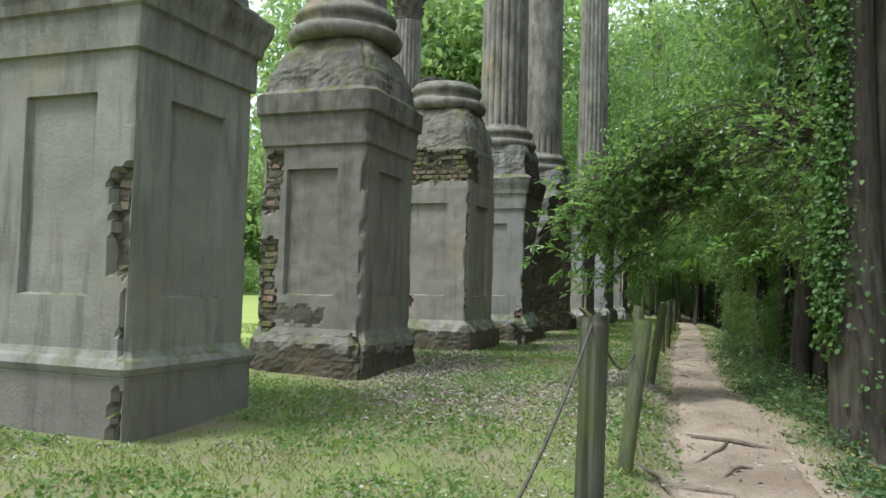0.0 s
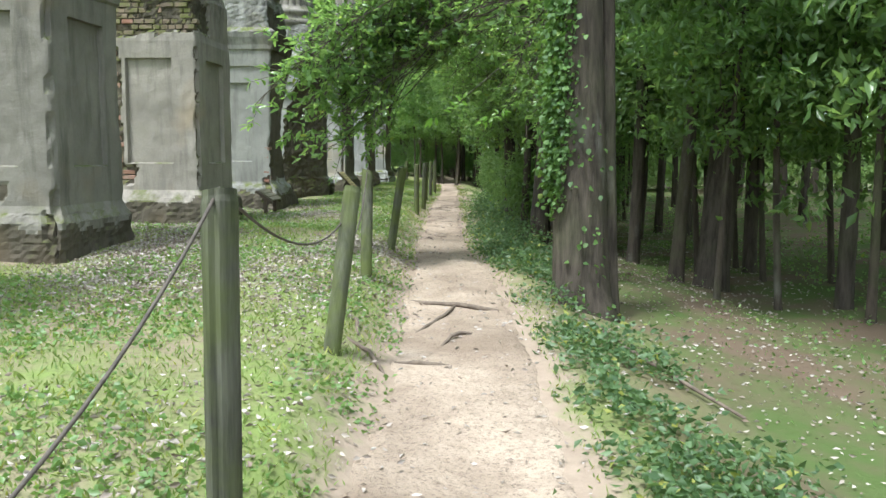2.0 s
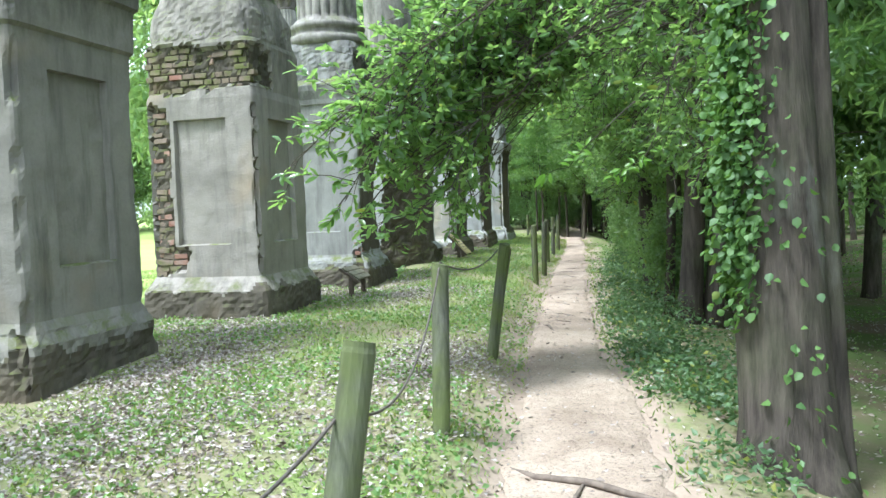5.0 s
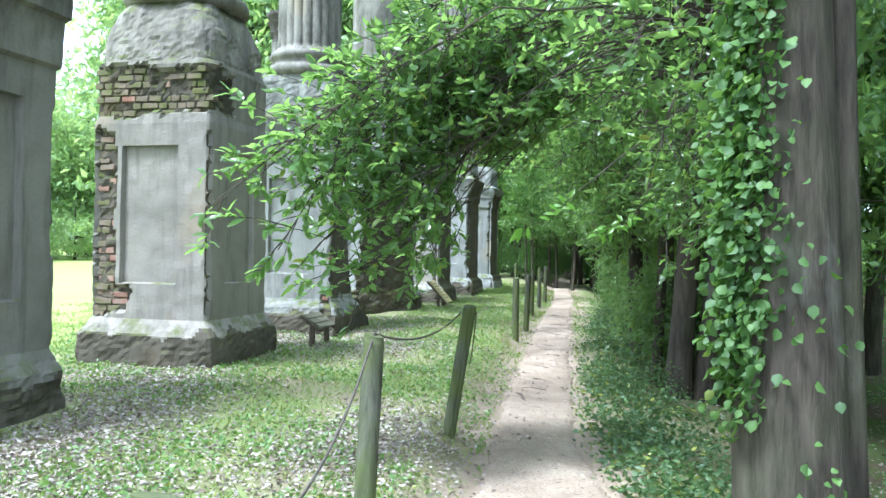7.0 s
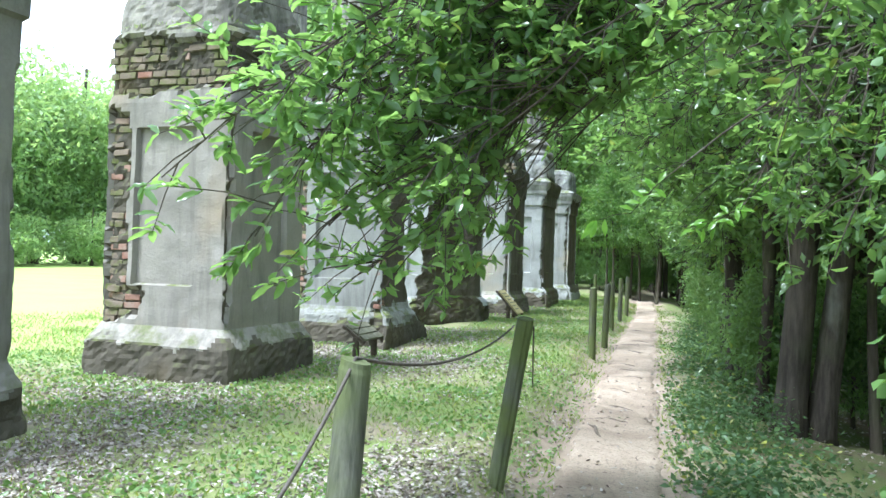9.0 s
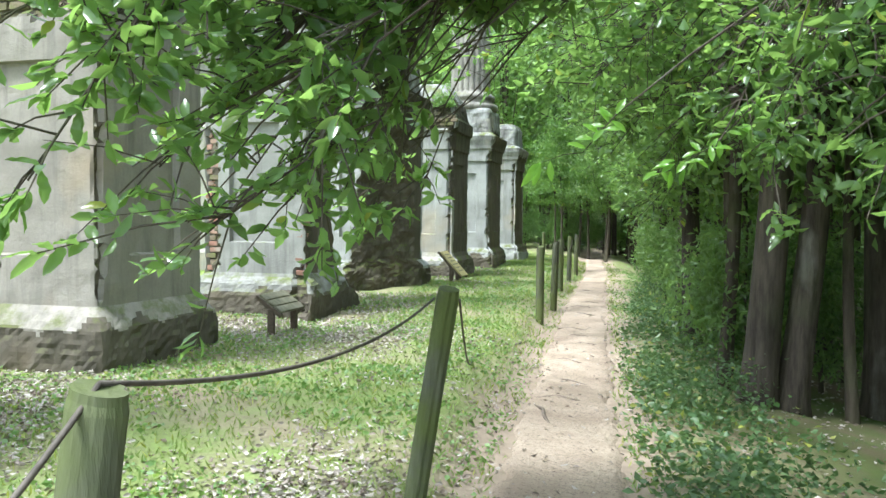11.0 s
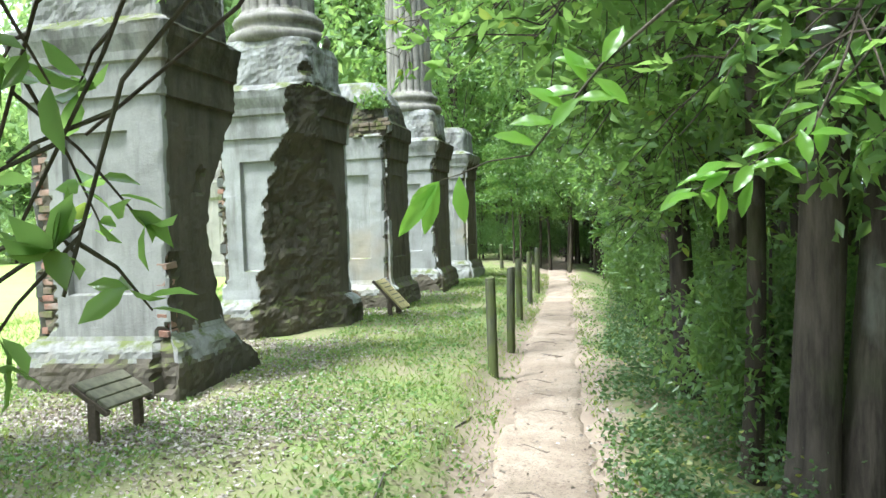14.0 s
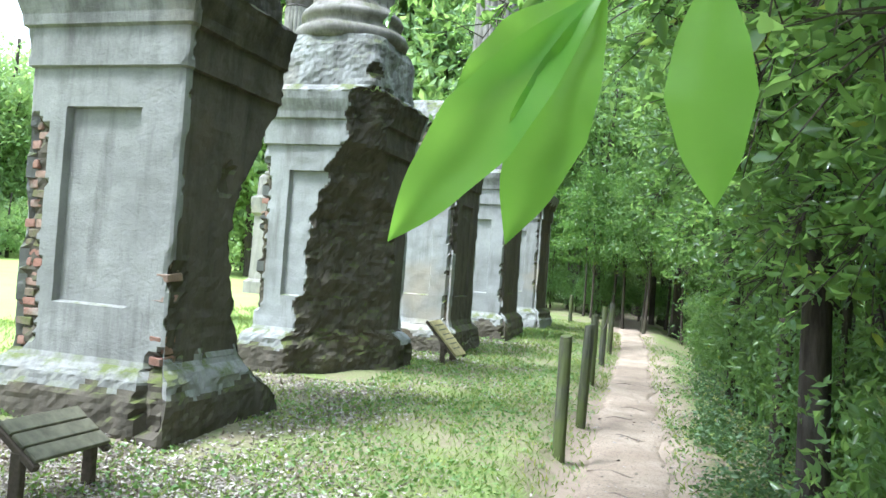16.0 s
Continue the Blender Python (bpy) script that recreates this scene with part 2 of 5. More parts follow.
def rings(levels, closed=True, cap=True):
    """V, F of a skin over rings, each an (n,3) array."""
    n = len(levels[0])
    V = np.concatenate(levels)
    F = []
    for i in range(len(levels) - 1):
        a = np.arange(n) + i * n
        b = np.roll(a, -1)
        F.append(np.stack([a, b, b + n, a + n], 1))
    F = np.concatenate(F)
    if cap:
        top = len(V)
        V = np.concatenate([V, levels[-1].mean(0)[None], levels[0].mean(0)[None]])
        a = np.arange(n) + (len(levels) - 1) * n
        F = np.concatenate([F, np.stack([a, np.roll(a, -1), np.full(n, top), np.full(n, top)], 1)])
        a = np.arange(n)
        F = np.concatenate([F, np.stack([np.roll(a, -1), a, np.full(n, top + 1), np.full(n, top + 1)], 1)])
    return V, F


def quads_to_mesh(name, V, F, mats):
    """Like np_mesh, where a quad whose last corners agree is a triangle."""
    me = bpy.data.meshes.new(name)
    me.from_pydata([tuple(v) for v in V], [], [tuple(f) if f[2] != f[3] else tuple(f[:3]) for f in F.tolist()])
    for m in mats if isinstance(mats, (list, tuple)) else [mats]:
        me.materials.append(m)
    me.update()
    return me


def tube_arrays(points, radii, n=7):
    """Rings round a polyline."""
    pts = [Vector(p) for p in points]
    levels = []
    side = None
    for i, p in enumerate(pts):
        d = (pts[min(i + 1, len(pts) - 1)] - pts[max(i - 1, 0)]).normalized()
        if side is None:
            side = d.cross(Vector((0.3, 0.8, 0.52))).normalized()
        side = (side - d * side.dot(d)).normalized()
        up = d.cross(side)
        levels.append(np.array([p + (side * math.cos(a) + up * math.sin(a)) * radii[i] for a in np.arange(n) * 2 * math.pi / n]))
    return rings(levels)


def join_arrays(pieces):
    Vs, Fs, off = [], [], 0
    for V, F in pieces:
        Vs.append(V)
        Fs.append(F + off)
        off += len(V)
    return np.concatenate(Vs), np.concatenate(Fs)


def leaf_arrays(P, D, L, W, r, fold=0.25):
    """Folded diamond leaves: base P, way D, length L, width W."""
    n = len(P)
    D = D / np.linalg.norm(D, axis=1, keepdims=True)
    R = r.normal(size=(n, 3))
    S = np.cross(D, R)
    S /= np.linalg.norm(S, axis=1, keepdims=True) + 1e-9
    N = np.cross(S, D)
    L, W = np.asarray(L).reshape(-1, 1), np.asarray(W).reshape(-1, 1)
    mid = P + D * L * 0.5
    V = np.stack([P, mid + S * W * 0.5 + N * W * fold, P + D * L - N * W * 0.3, mid - S * W * 0.5 + N * W * fold], 1).reshape(-1, 3)
    i = np.arange(n)[:, None] * 4
    F = np.concatenate([i + [0, 1, 2], i + [0, 2, 3]])
    return V, F


def full_leaf_arrays(P, D, L, W, r, fold=0.2):
    """Six-cornered folded leaves, for what comes close."""
    n = len(P)
    D = D / np.linalg.norm(D, axis=1, keepdims=True)
    S = np.cross(D, r.normal(size=(n, 3)) * np.array([0.5, 0.5, 1.0]))
    S /= np.linalg.norm(S, axis=1, keepdims=True) + 1e-9
    N = np.cross(S, D)
    L, W = np.asarray(L).reshape(-1, 1), np.asarray(W).reshape(-1, 1)
    row = []
    for f, w, dip in ((0.0, 0.0, 0.0), (0.3, 0.42, 0.02), (0.3, 0.0, 0.02), (0.3, -0.42, 0.02), (0.66, 0.46, 0.09), (0.66, 0.0, 0.09), (0.66, -0.46, 0.09), (1.0, 0.0, 0.22)):
        row.append(P + D * L * f + S * W * w + N * (np.abs(w) * W * fold * 2 - dip * L))
    V = np.stack(row, 1).reshape(-1, 3)
    i = np.arange(n)[:, None] * 8
    F = np.concatenate([i + t for t in ([0, 2, 1], [0, 3, 2], [1, 2, 5], [1, 5, 4], [2, 3, 6], [2, 6, 5], [4, 5, 7], [5, 6, 7])])
    return V, F


# ---- the lie of the land ----
def base_z(y):
    return np.interp(y, [-12, 0, 9, 14, 40, 80], [0.10, 0.27, 0.50, 0.44, 0.46, 0.5])


def path_x(y):
    return np.interp(y, [-12, -1, 2.4, 4.6, 6.4, 8.3, 9.8, 11.6, 13.7, 16.5, 19.3, 22, 28.2, 40], [5.1, 4.78, 4.66, 4.52, 4.36, 4.18, 3.96, 3.80, 3.64, 3.41, 3.22, 3.04, 2.66, 1.6])


def gz(x, y):
    x, y = np.asarray(x, float), np.asarray(y, float)
    d = x - path_x(y)
    drop = np.interp(d, [-2.2, -0.80, -0.50, 0.48, 0.80, 1.5, 4.0, 12.0, 60], [0, -0.06, -0.26, -0.27, -0.25, -0.46, -0.85, -0.8, -0.6])
    bumps = 0.02 * np.sin(x * 2.1 + y * 0.7) + 0.018 * np.sin(y * 1.7 - x * 1.3) + 0.012 * np.sin(x * 5.3 + y * 4.1)
    wild = np.clip((np.abs(x + 8) - 18) / 60, 0, 1) * 1.5 * np.sin(x * 0.05 + y * 0.04)
    return base_z(y) + drop + bumps + wild


gx = np.concatenate([[-900, -400, -200, -120, -80, -60, -45, -35, -28], np.arange(-22, -3, 1.5), np.arange(-3, 8, 0.14), np.arange(8, 30, 1.2), [35, 45, 60, 80, 120, 200, 400, 900]])
gy = np.concatenate([[-900, -400, -200, -100, -60, -40, -25, -16, -10, -6], np.arange(-4, 32, 0.2), np.arange(32, 70, 1.5), [75, 85, 100, 140, 200, 400, 900]])
GX, GY = np.meshgrid(gx, gy)
V = np.stack([GX, GY, gz(GX, GY)], -1).reshape(-1, 3)
V[:, 2] -= 0.07 * np.clip(1.15 - np.abs(V[:, 0] - path_x(V[:, 1])) / 0.36, 0, 1)      # bed of the path
nx = len(gx)
ii = (np.arange(len(gy) - 1)[:, None] * nx + np.arange(nx - 1)).ravel()
trod = np.interp(np.abs(GX - path_x(GY)).ravel(), [0, 0.35, 0.5, 0.8, 1.3], [1, 1, 0.6, 0.22, 0]).astype(np.float32)
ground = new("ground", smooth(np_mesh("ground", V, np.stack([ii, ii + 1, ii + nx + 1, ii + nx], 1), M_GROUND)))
ground.data.attributes.new("trodden", "FLOAT", "POINT").data.foreach_set("value", trod)
tagged(ground, "patchy lawn and woodland floor with moss and bare soil", "ground", kind="structure")

# the trodden path, a strip with a ragged edge
py = np.arange(-6, 38, 0.12)
half = np.interp(py, [-6, 2.4, 6.6, 8.5, 10, 15, 30], [0.55, 0.54, 0.50, 0.42, 0.35, 0.36, 0.31])
lv = []
for y, h in zip(py, half):
    el = h + 0.14 * noise.noise((0, y * 1.1, 0)) + 0.08 * noise.noise((3, y * 4, 0))
    er = h + 0.14 * noise.noise((9, y * 1.1, 0)) + 0.08 * noise.noise((7, y * 4, 0))
    xs = path_x(y) + np.linspace(-el, er, 15)
    z = gz(xs, y) + 0.014 + np.array([0.010 * noise.noise((x * 3, y * 2.4, 1)) + 0.009 * noise.noise((x * 6, y * 8, 2)) for x in xs])
    z[[0, -1]] -= 0.04
    lv.append(np.stack([xs, np.full(15, y), z], 1))
V = np.concatenate(lv)
ii = (np.arange(len(py) - 1)[:, None] * 15 + np.arange(14)).ravel()
path = new("pavement_path", smooth(np_mesh("path", V, np.stack([ii, ii + 1, ii + 16, ii + 15], 1), M_PATH)))
tagged(path, "narrow trodden path of pale sandy earth", "path", kind="structure")

# ---- plinths ----
PLINTHS = [  # right edge of the south panel, south face
    (0.0, 3.16), (0.0, 6.89), (-0.04, 10.66), (-0.17, 14.58), (-0.19, 18.18), (-0.20, 21.77), (-0.19, 25.46), (-0.20, 29.1)]
HALF = 0.715
PANEL = 0.335 / HALF
FR = np.array(sorted(set(np.round(np.concatenate([np.linspace(-1, 1, 41), [PANEL - 0.016, PANEL + 0.016, -PANEL - 0.016, -PANEL + 0.016]]), 4))))
FR = FR[:-1]

# heights, half widths, corner roundness of the moulded outline
OUTLINE = [(-0.3, 0.86, 40), (0.70, 0.86, 40), (0.73, 0.85, 40), (0.78, 0.83, 40), (0.84, 0.825, 40), (0.88, 0.80, 40), (0.91, 0.765, 40), (0.93, 0.735, 40), (0.97, HALF, 40),
           (3.16, HALF, 40), (3.17, 0.75, 40), (3.46, 0.76, 40), (3.48, 0.79, 40), (3.56, 0.80, 40), (3.70, 0.845, 40), (3.80, 0.86, 30), (3.84, 0.80, 20), (3.90, 0.70, 14),
           (4.40, 0.68, 10), (4.52, 0.64, 7), (4.56, 0.52, 5)]
WORN = [(-0.3, 0.84, 30), (0.62, 0.84, 22), (0.80, 0.83, 20), (0.90, 0.77, 20), (0.97, 0.72, 26), (3.10, HALF, 30), (3.20, 0.70, 20), (3.45, 0.71, 14), (3.74, 0.72, 12),
        (3.80, 0.70, 9), (4.1, 0.68, 7), (4.35, 0.62, 5), (4.50, 0.52, 4), (4.56, 0.45, 4)]
BOXY = [(-0.3, 0.86, 30), (0.60, 0.86, 24), (0.80, 0.84, 24), (0.88, 0.75, 30), (0.97, HALF, 30), (3.12, 0.715, 30), (3.15, 0.745, 26), (3.50, 0.76, 26), (3.53, 0.80, 20),
        (3.76, 0.82, 14), (3.82, 0.76, 8), (4.05, 0.74, 6), (4.30, 0.64, 5), (4.50, 0.50, 4), (4.56, 0.42, 4)]

# damage and painted shade: side (0 south, 1 east, 2 north, 3 west), across from..to (-1..1), height from..to, depth
DAMAGE_AND_SHADE = [
    [(0, 0.74, 1.02, 1.52, 2.28, 0.07), (0, 0.93, 1.02, 0.95, 1.6, 0.03), (0, 0.86, 1.02, 0.3, 0.66, 0.05)],
    [(0, -1.02, -0.66, 0.95, 2.0, 0.07), (0, -1.02, -0.62, 2.35, 3.05, 0.06), (0, 0.8, 1.02, 0.5, 0.95, 0.04), (0, -1.02, 0.3, 1.02, 1.2, 0.012)],
    [(0, -1.02, -0.60, 0.97, 3.02, 0.07), (0, -1.02, -0.34, 1.03, 1.34, 0.05), (1, -1.02, -0.92, 1.0, 3.0, 0.04), (0, -1.02, 1.02, 3.18, 3.74, 0.05), (1, -1.02, -0.2, 3.2, 3.7, 0.04)],
    # wide shallow east entries from here on put those faces' shade into the colour
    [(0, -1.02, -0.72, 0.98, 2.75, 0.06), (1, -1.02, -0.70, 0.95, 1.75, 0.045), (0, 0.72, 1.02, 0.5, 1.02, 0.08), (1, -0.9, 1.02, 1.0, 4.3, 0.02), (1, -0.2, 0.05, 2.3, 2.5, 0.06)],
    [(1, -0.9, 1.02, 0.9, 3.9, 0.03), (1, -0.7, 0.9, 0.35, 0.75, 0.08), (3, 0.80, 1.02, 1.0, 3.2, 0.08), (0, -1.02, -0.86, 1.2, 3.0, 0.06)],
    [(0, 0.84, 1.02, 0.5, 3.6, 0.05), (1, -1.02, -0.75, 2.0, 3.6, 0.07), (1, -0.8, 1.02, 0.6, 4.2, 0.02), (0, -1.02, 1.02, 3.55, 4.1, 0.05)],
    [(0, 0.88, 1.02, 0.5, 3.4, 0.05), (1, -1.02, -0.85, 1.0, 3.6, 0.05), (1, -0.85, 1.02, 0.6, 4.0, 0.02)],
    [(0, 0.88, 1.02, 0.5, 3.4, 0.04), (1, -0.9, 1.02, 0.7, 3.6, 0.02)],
]
NORTH_LIMIT = {3: ([0.3, 0.6, 0.9, 1.35, 1.9, 2.2, 2.7, 3.1, 3.6, 4.0, 4.6], [1.66, 1.60, 1.02, 0.86, 0.74, 0.78, 1.05, 1.34, 1.42, 1.58, 1.62])}
FIRST = [(-0.3, 0.775, 40), (0.76, 0.775, 40), (0.79, 0.775, 40), (0.80, 0.79, 40), (0.85, 0.815, 40), (0.90, 0.79, 40), (0.92, 0.74, 40), (0.97, HALF, 40)] + OUTLINE[9:]
SECOND = [(z, min(h, 0.79) if z < 0.85 else h, n) for z, h, n in BOXY]
PROFILES = [FIRST, SECOND, WORN, OUTLINE, OUTLINE, BOXY, OUTLINE, OUTLINE]
SHEARED = {4: ([-0.3, 0.5, 1.0, 2.3, 2.75, 3.2, 3.6, 3.9, 4.6], [0.58, 0.51, 0.45, 0.46, 0.66, 0.92, 1.02, 1.12, 1.2])}   # corner broken off slantwise
ROUGH = [0.004, 0.010, 0.008, 0.005, 0.008, 0.008, 0.006, 0.006]


def hurt(k, side, u, z, x3):
    """How deep the face is broken away at that place; below 0: whole."""
    best = 0.0
    for s, u0, u1, z0, z1, dep in DAMAGE_AND_SHADE[k]:
        if s != side:
            continue
        w = 0.07 * noise.noise((x3[0] * 4, x3[1] * 4, x3[2] * 4)) + 0.04 * noise.noise((x3[0] * 13, x3[1] * 13, x3[2] * 13))
        uu, zz = u + w, z + w * 1.3
        if u0 < uu < u1 and z0 < zz < z1:
            best = max(best, dep)
    return best


def frame_of(side):
    a = (0, math.pi / 2, math.pi, -math.pi / 2)[side]
    return math.cos(a), math.sin(a)


def plinth_body(k, cx, cy):
    prof = PROFILES[k]
    zs = set(np.round(np.arange(-0.3, 4.57, 0.04), 3)) | {p[0] for p in prof} | {1.352, 1.368, 2.852, 2.868}
    zs = np.array(sorted(zs))
    pz, ph, pn = (np.array(c, float) for c in zip(*prof))
    worn = ROUGH[k]
    levels, cut = [], []
    for z in zs:
        h, n = np.interp(z, pz, ph), np.interp(z, pz, pn)
        ring, flags = [], []
        for side in range(4):
            c, s = frame_of(side)
            for u in FR:
                q = (abs(u) ** n + 1) ** (1 / n)
                lx, ly = u * h / q, -h / q
                x3 = (lx * c - ly * s + cx, lx * s + ly * c + cy, z)
                push = 0.0
                if abs(u) < PANEL and 1.36 < z < 2.86 and not (side == 1 and k in (3, 4)):
                    push += 0.055
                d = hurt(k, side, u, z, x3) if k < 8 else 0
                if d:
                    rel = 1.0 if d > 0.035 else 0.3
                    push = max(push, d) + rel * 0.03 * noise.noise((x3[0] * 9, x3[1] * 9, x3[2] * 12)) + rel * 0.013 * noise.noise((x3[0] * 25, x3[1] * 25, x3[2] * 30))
                push += worn * noise.noise((x3[0] * 7, x3[1] * 7, x3[2] * 7)) + worn * 2 * max(0, noise.noise((x3[0] * 2.1, x3[1] * 2.1, x3[2] * 2.1)))
                if z > 3.78 or (z < 0.9 and k):
                    push += (0.026 if z < 0.9 else 0.03) * noise.noise((x3[0] * 4.5, x3[1] * 4.5, x3[2] * 4.5)) + 0.014 * noise.noise((x3[0] * 13, x3[1] * 13, x3[2] * 22)) + 0.008 * noise.noise((x3[0] * 29, x3[1] * 29, x3[2] * 40))
                if abs(u) > 0.9:
                    push += (0.11 if k == 1 else 0.05) * max(0, noise.noise((x3[0] * 4, x3[1] * 4, x3[2] * 4)) - 0.02)
                ly += push
                if abs(u) > 0.9:
                    lx -= math.copysign(0.5 * push, u)
                X, Y = lx * c - ly * s, lx * s + ly * c
                if k in NORTH_LIMIT:
                    lim = np.interp(z, *NORTH_LIMIT[k]) + 0.05 * noise.noise((X * 3, z * 6, 4)) + 0.05 * noise.noise((X * 8, z * 15, 2)) + 0.03 * noise.noise((X * 20, z * 34, 2)) + (0.715 - X) * 1.15
                    if Y + HALF > lim:
                        Y = lim - HALF
                        d = 1
                if k in SHEARED:
                    lim = np.interp(z, *SHEARED[k]) + 0.09 * noise.noise((1.7, z * 2.6, 4)) + 0.07 * noise.noise((X * 3, Y * 3, z * 6)) + 0.045 * noise.noise((X * 8, Y * 8, z * 14)) + 0.02 * noise.noise((X * 21, Y * 21, z * 31))
                    over = X - 0.8 * Y - lim
                    if over > 0:
                        X, Y = X - over / 1.64, Y + 0.8 * over / 1.64
                        d = 1
                ring.append((cx + X, cy + Y, z))
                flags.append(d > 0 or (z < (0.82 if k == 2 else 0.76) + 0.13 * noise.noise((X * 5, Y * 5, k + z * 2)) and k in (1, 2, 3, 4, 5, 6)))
        levels.append(np.array(ring))
        cut.append(flags)
    V, F = rings(levels)
    me = quads_to_mesh("body", V, F, [M_STUCCOS[min(k, 4)], M_CORE_AND_SHADE, M_STUCCOS[1]])
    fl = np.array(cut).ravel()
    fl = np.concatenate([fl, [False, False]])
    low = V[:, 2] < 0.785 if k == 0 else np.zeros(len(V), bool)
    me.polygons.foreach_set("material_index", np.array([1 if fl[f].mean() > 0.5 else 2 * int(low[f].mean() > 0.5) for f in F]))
    return me


def brick_mesh(name, lx, ly, lz, mat, seed):
    r = np.random.default_rng(seed)
    bm = bmesh.new()
    bmesh.ops.create_cube(bm, size=1)
    bmesh.ops.scale(bm, vec=(lx, ly, lz), verts=bm.verts)
    bmesh.ops.bevel(bm, geom=bm.edges[:] , offset=0.007, segments=1, affect="EDGES")
    for v in bm.verts:
        v.co += Vector(r.normal(size=3) * 0.0035)
    me = bpy.data.meshes.new(name)
    bm.to_mesh(me)
    bm.free()
    me.materials.append(mat)
    return me


BRICKS = [brick_mesh("brick", l, 0.10, 0.062, m, i) for i, (l, m) in enumerate([(0.19, M_BRICK), (0.17, M_BRICK), (0.10, M_BRICK), (0.19, M_STONE), (0.15, M_STONE), (0.10, M_STONE)])]


def lay_bricks(k, cx, cy, body, side, u0, u1, z0, z1, depth, red, gap=0.1, rough=0.007):
    """Courses of single bricks standing in a broken place of a face."""
    c, s = frame_of(side)
    r = np.random.default_rng(100 * k + int(z0 * 50) + side)
    row = 0
    z = z0 + 0.04
    pz, ph, _ = (np.array(q, float) for q in zip(*PROFILES[k]))
    while z < z1:
        h = float(np.interp(z, pz, ph))
        u = u0 * h + (0.06 if row % 2 else 0.0)
        while u < u1 * h:
            j = int(r.integers(0, 3)) + (0 if r.random() < red else 3)
            length = (0.19, 0.17, 0.10, 0.19, 0.15, 0.10)[j]
            mid = u + length / 2
            lx, ly = mid, -h + depth + 0.042 + r.normal() * rough
            X, Y = cx + lx * c - ly * s, cy + lx * s + ly * c
            inside = hurt(k, side, mid / h, z, (X, Y, z)) > 0
            if inside and mid + length / 2 < u1 * h + 0.03 and r.random() > gap:
                b = new("brick", BRICKS[j])
                b.parent = body
                b.matrix_local = pose(X, Y, z, r.normal() * 1.5, r.normal() * 1.5, math.degrees(math.atan2(s, c)) + r.normal() * 2)
            u += length + 0.013
        z += 0.077
        row += 1


def column(parent, cx, cy, z0, z1, r0, fluted=True, torus=True, capital=False, flute_only_foot=False):
    n = 120
    a = np.arange(n) * 2 * math.pi / n
    if torus:
        bm_levels = []
        for z, r in [(0, 0.66), (0.03, 0.71), (0.10, 0.735), (0.17, 0.70), (0.19, 0.62), (0.23, 0.60), (0.28, 0.60), (0.30, 0.635), (0.35, 0.655), (0.40, 0.63), (0.42, 0.575), (0.47, 0.56)]:
            rr = r * r0 / 0.52 + np.array([0.012 * noise.noise((math.cos(t) * 3, math.sin(t) * 3 + cx, z * 9 + cy)) for t in a[::3]])
            bm_levels.append(np.stack([cx + rr * np.cos(a[::3]), cy + rr * np.sin(a[::3]), np.full(n // 3, z0 + z)], 1))
        V, F = rings(bm_levels)
        child("column_base", smooth(quads_to_mesh("column_base", V, F, M_PALE)), parent, "weathered moulded column base")
        z0 += 0.46
    if z1 <= z0:
        return
    levels = []
    fl = np.abs(np.cos(a * 10)) ** 0.7
    for i, z in enumerate(np.concatenate([np.linspace(z0, z0 + 0.5, 9), np.linspace(z0 + 0.6, z1, 34)])):
        t = (z - z0) / max(0.1, z1 - z0)
        deep = 0.055 if fluted else (0.05 * float(np.interp(z - z0, [0, 0.28, 0.5, 0.6], [1, 1, 0.5, 0])) if flute_only_foot else 0)
        r = r0 * (1 - 0.13 * t) * (1 - deep * 1.4 * (1 - fl))
        r = r * (1 + (0.05 if z - z0 < 0.05 else 0))
        r = r + np.array([0.006 * noise.noise((math.cos(q) * 4, math.sin(q) * 4, z * 2 + cy)) for q in a])
        levels.append(np.stack([cx + r * np.cos(a), cy + r * np.sin(a), np.full(n, z)], 1))
    V, F = rings(levels)
    child("shaft", quads_to_mesh("shaft", V, F, M_PALE), parent, "grey stuccoed column shaft with fluting" if fluted else "smooth grey column shaft")
    if capital:
        lv = []
        m = 48
        b = np.arange(m) * 2 * math.pi / m
        for z, r, w in [(0, 0.90, 0), (0.06, 1.0, 0), (0.10, 0.92, 0), (0.3, 1.02, 0.1), (0.42, 1.18, 0.16), (0.46, 1.0, 0.05), (0.7, 1.1, 0.12), (0.85, 1.32, 0.18), (0.9, 1.1, 0.06), (1.1, 1.35, 0.14), (1.15, 1.4, 0.1), (1.25, 1.4, 0.1)]:
            rr = r0 * 0.87 * r * (1 + w * np.cos(b * 8 + (z > 0.5) * math.pi))
            lv.append(np.stack([cx + rr * np.cos(b), cy + rr * np.sin(b), np.full(m, z1 - 0.02 + z)], 1))
        V, F = rings(lv)
        child("capital", quads_to_mesh("capital", V, F, M_CAPITAL), parent, "dark leafy cast-iron capital")


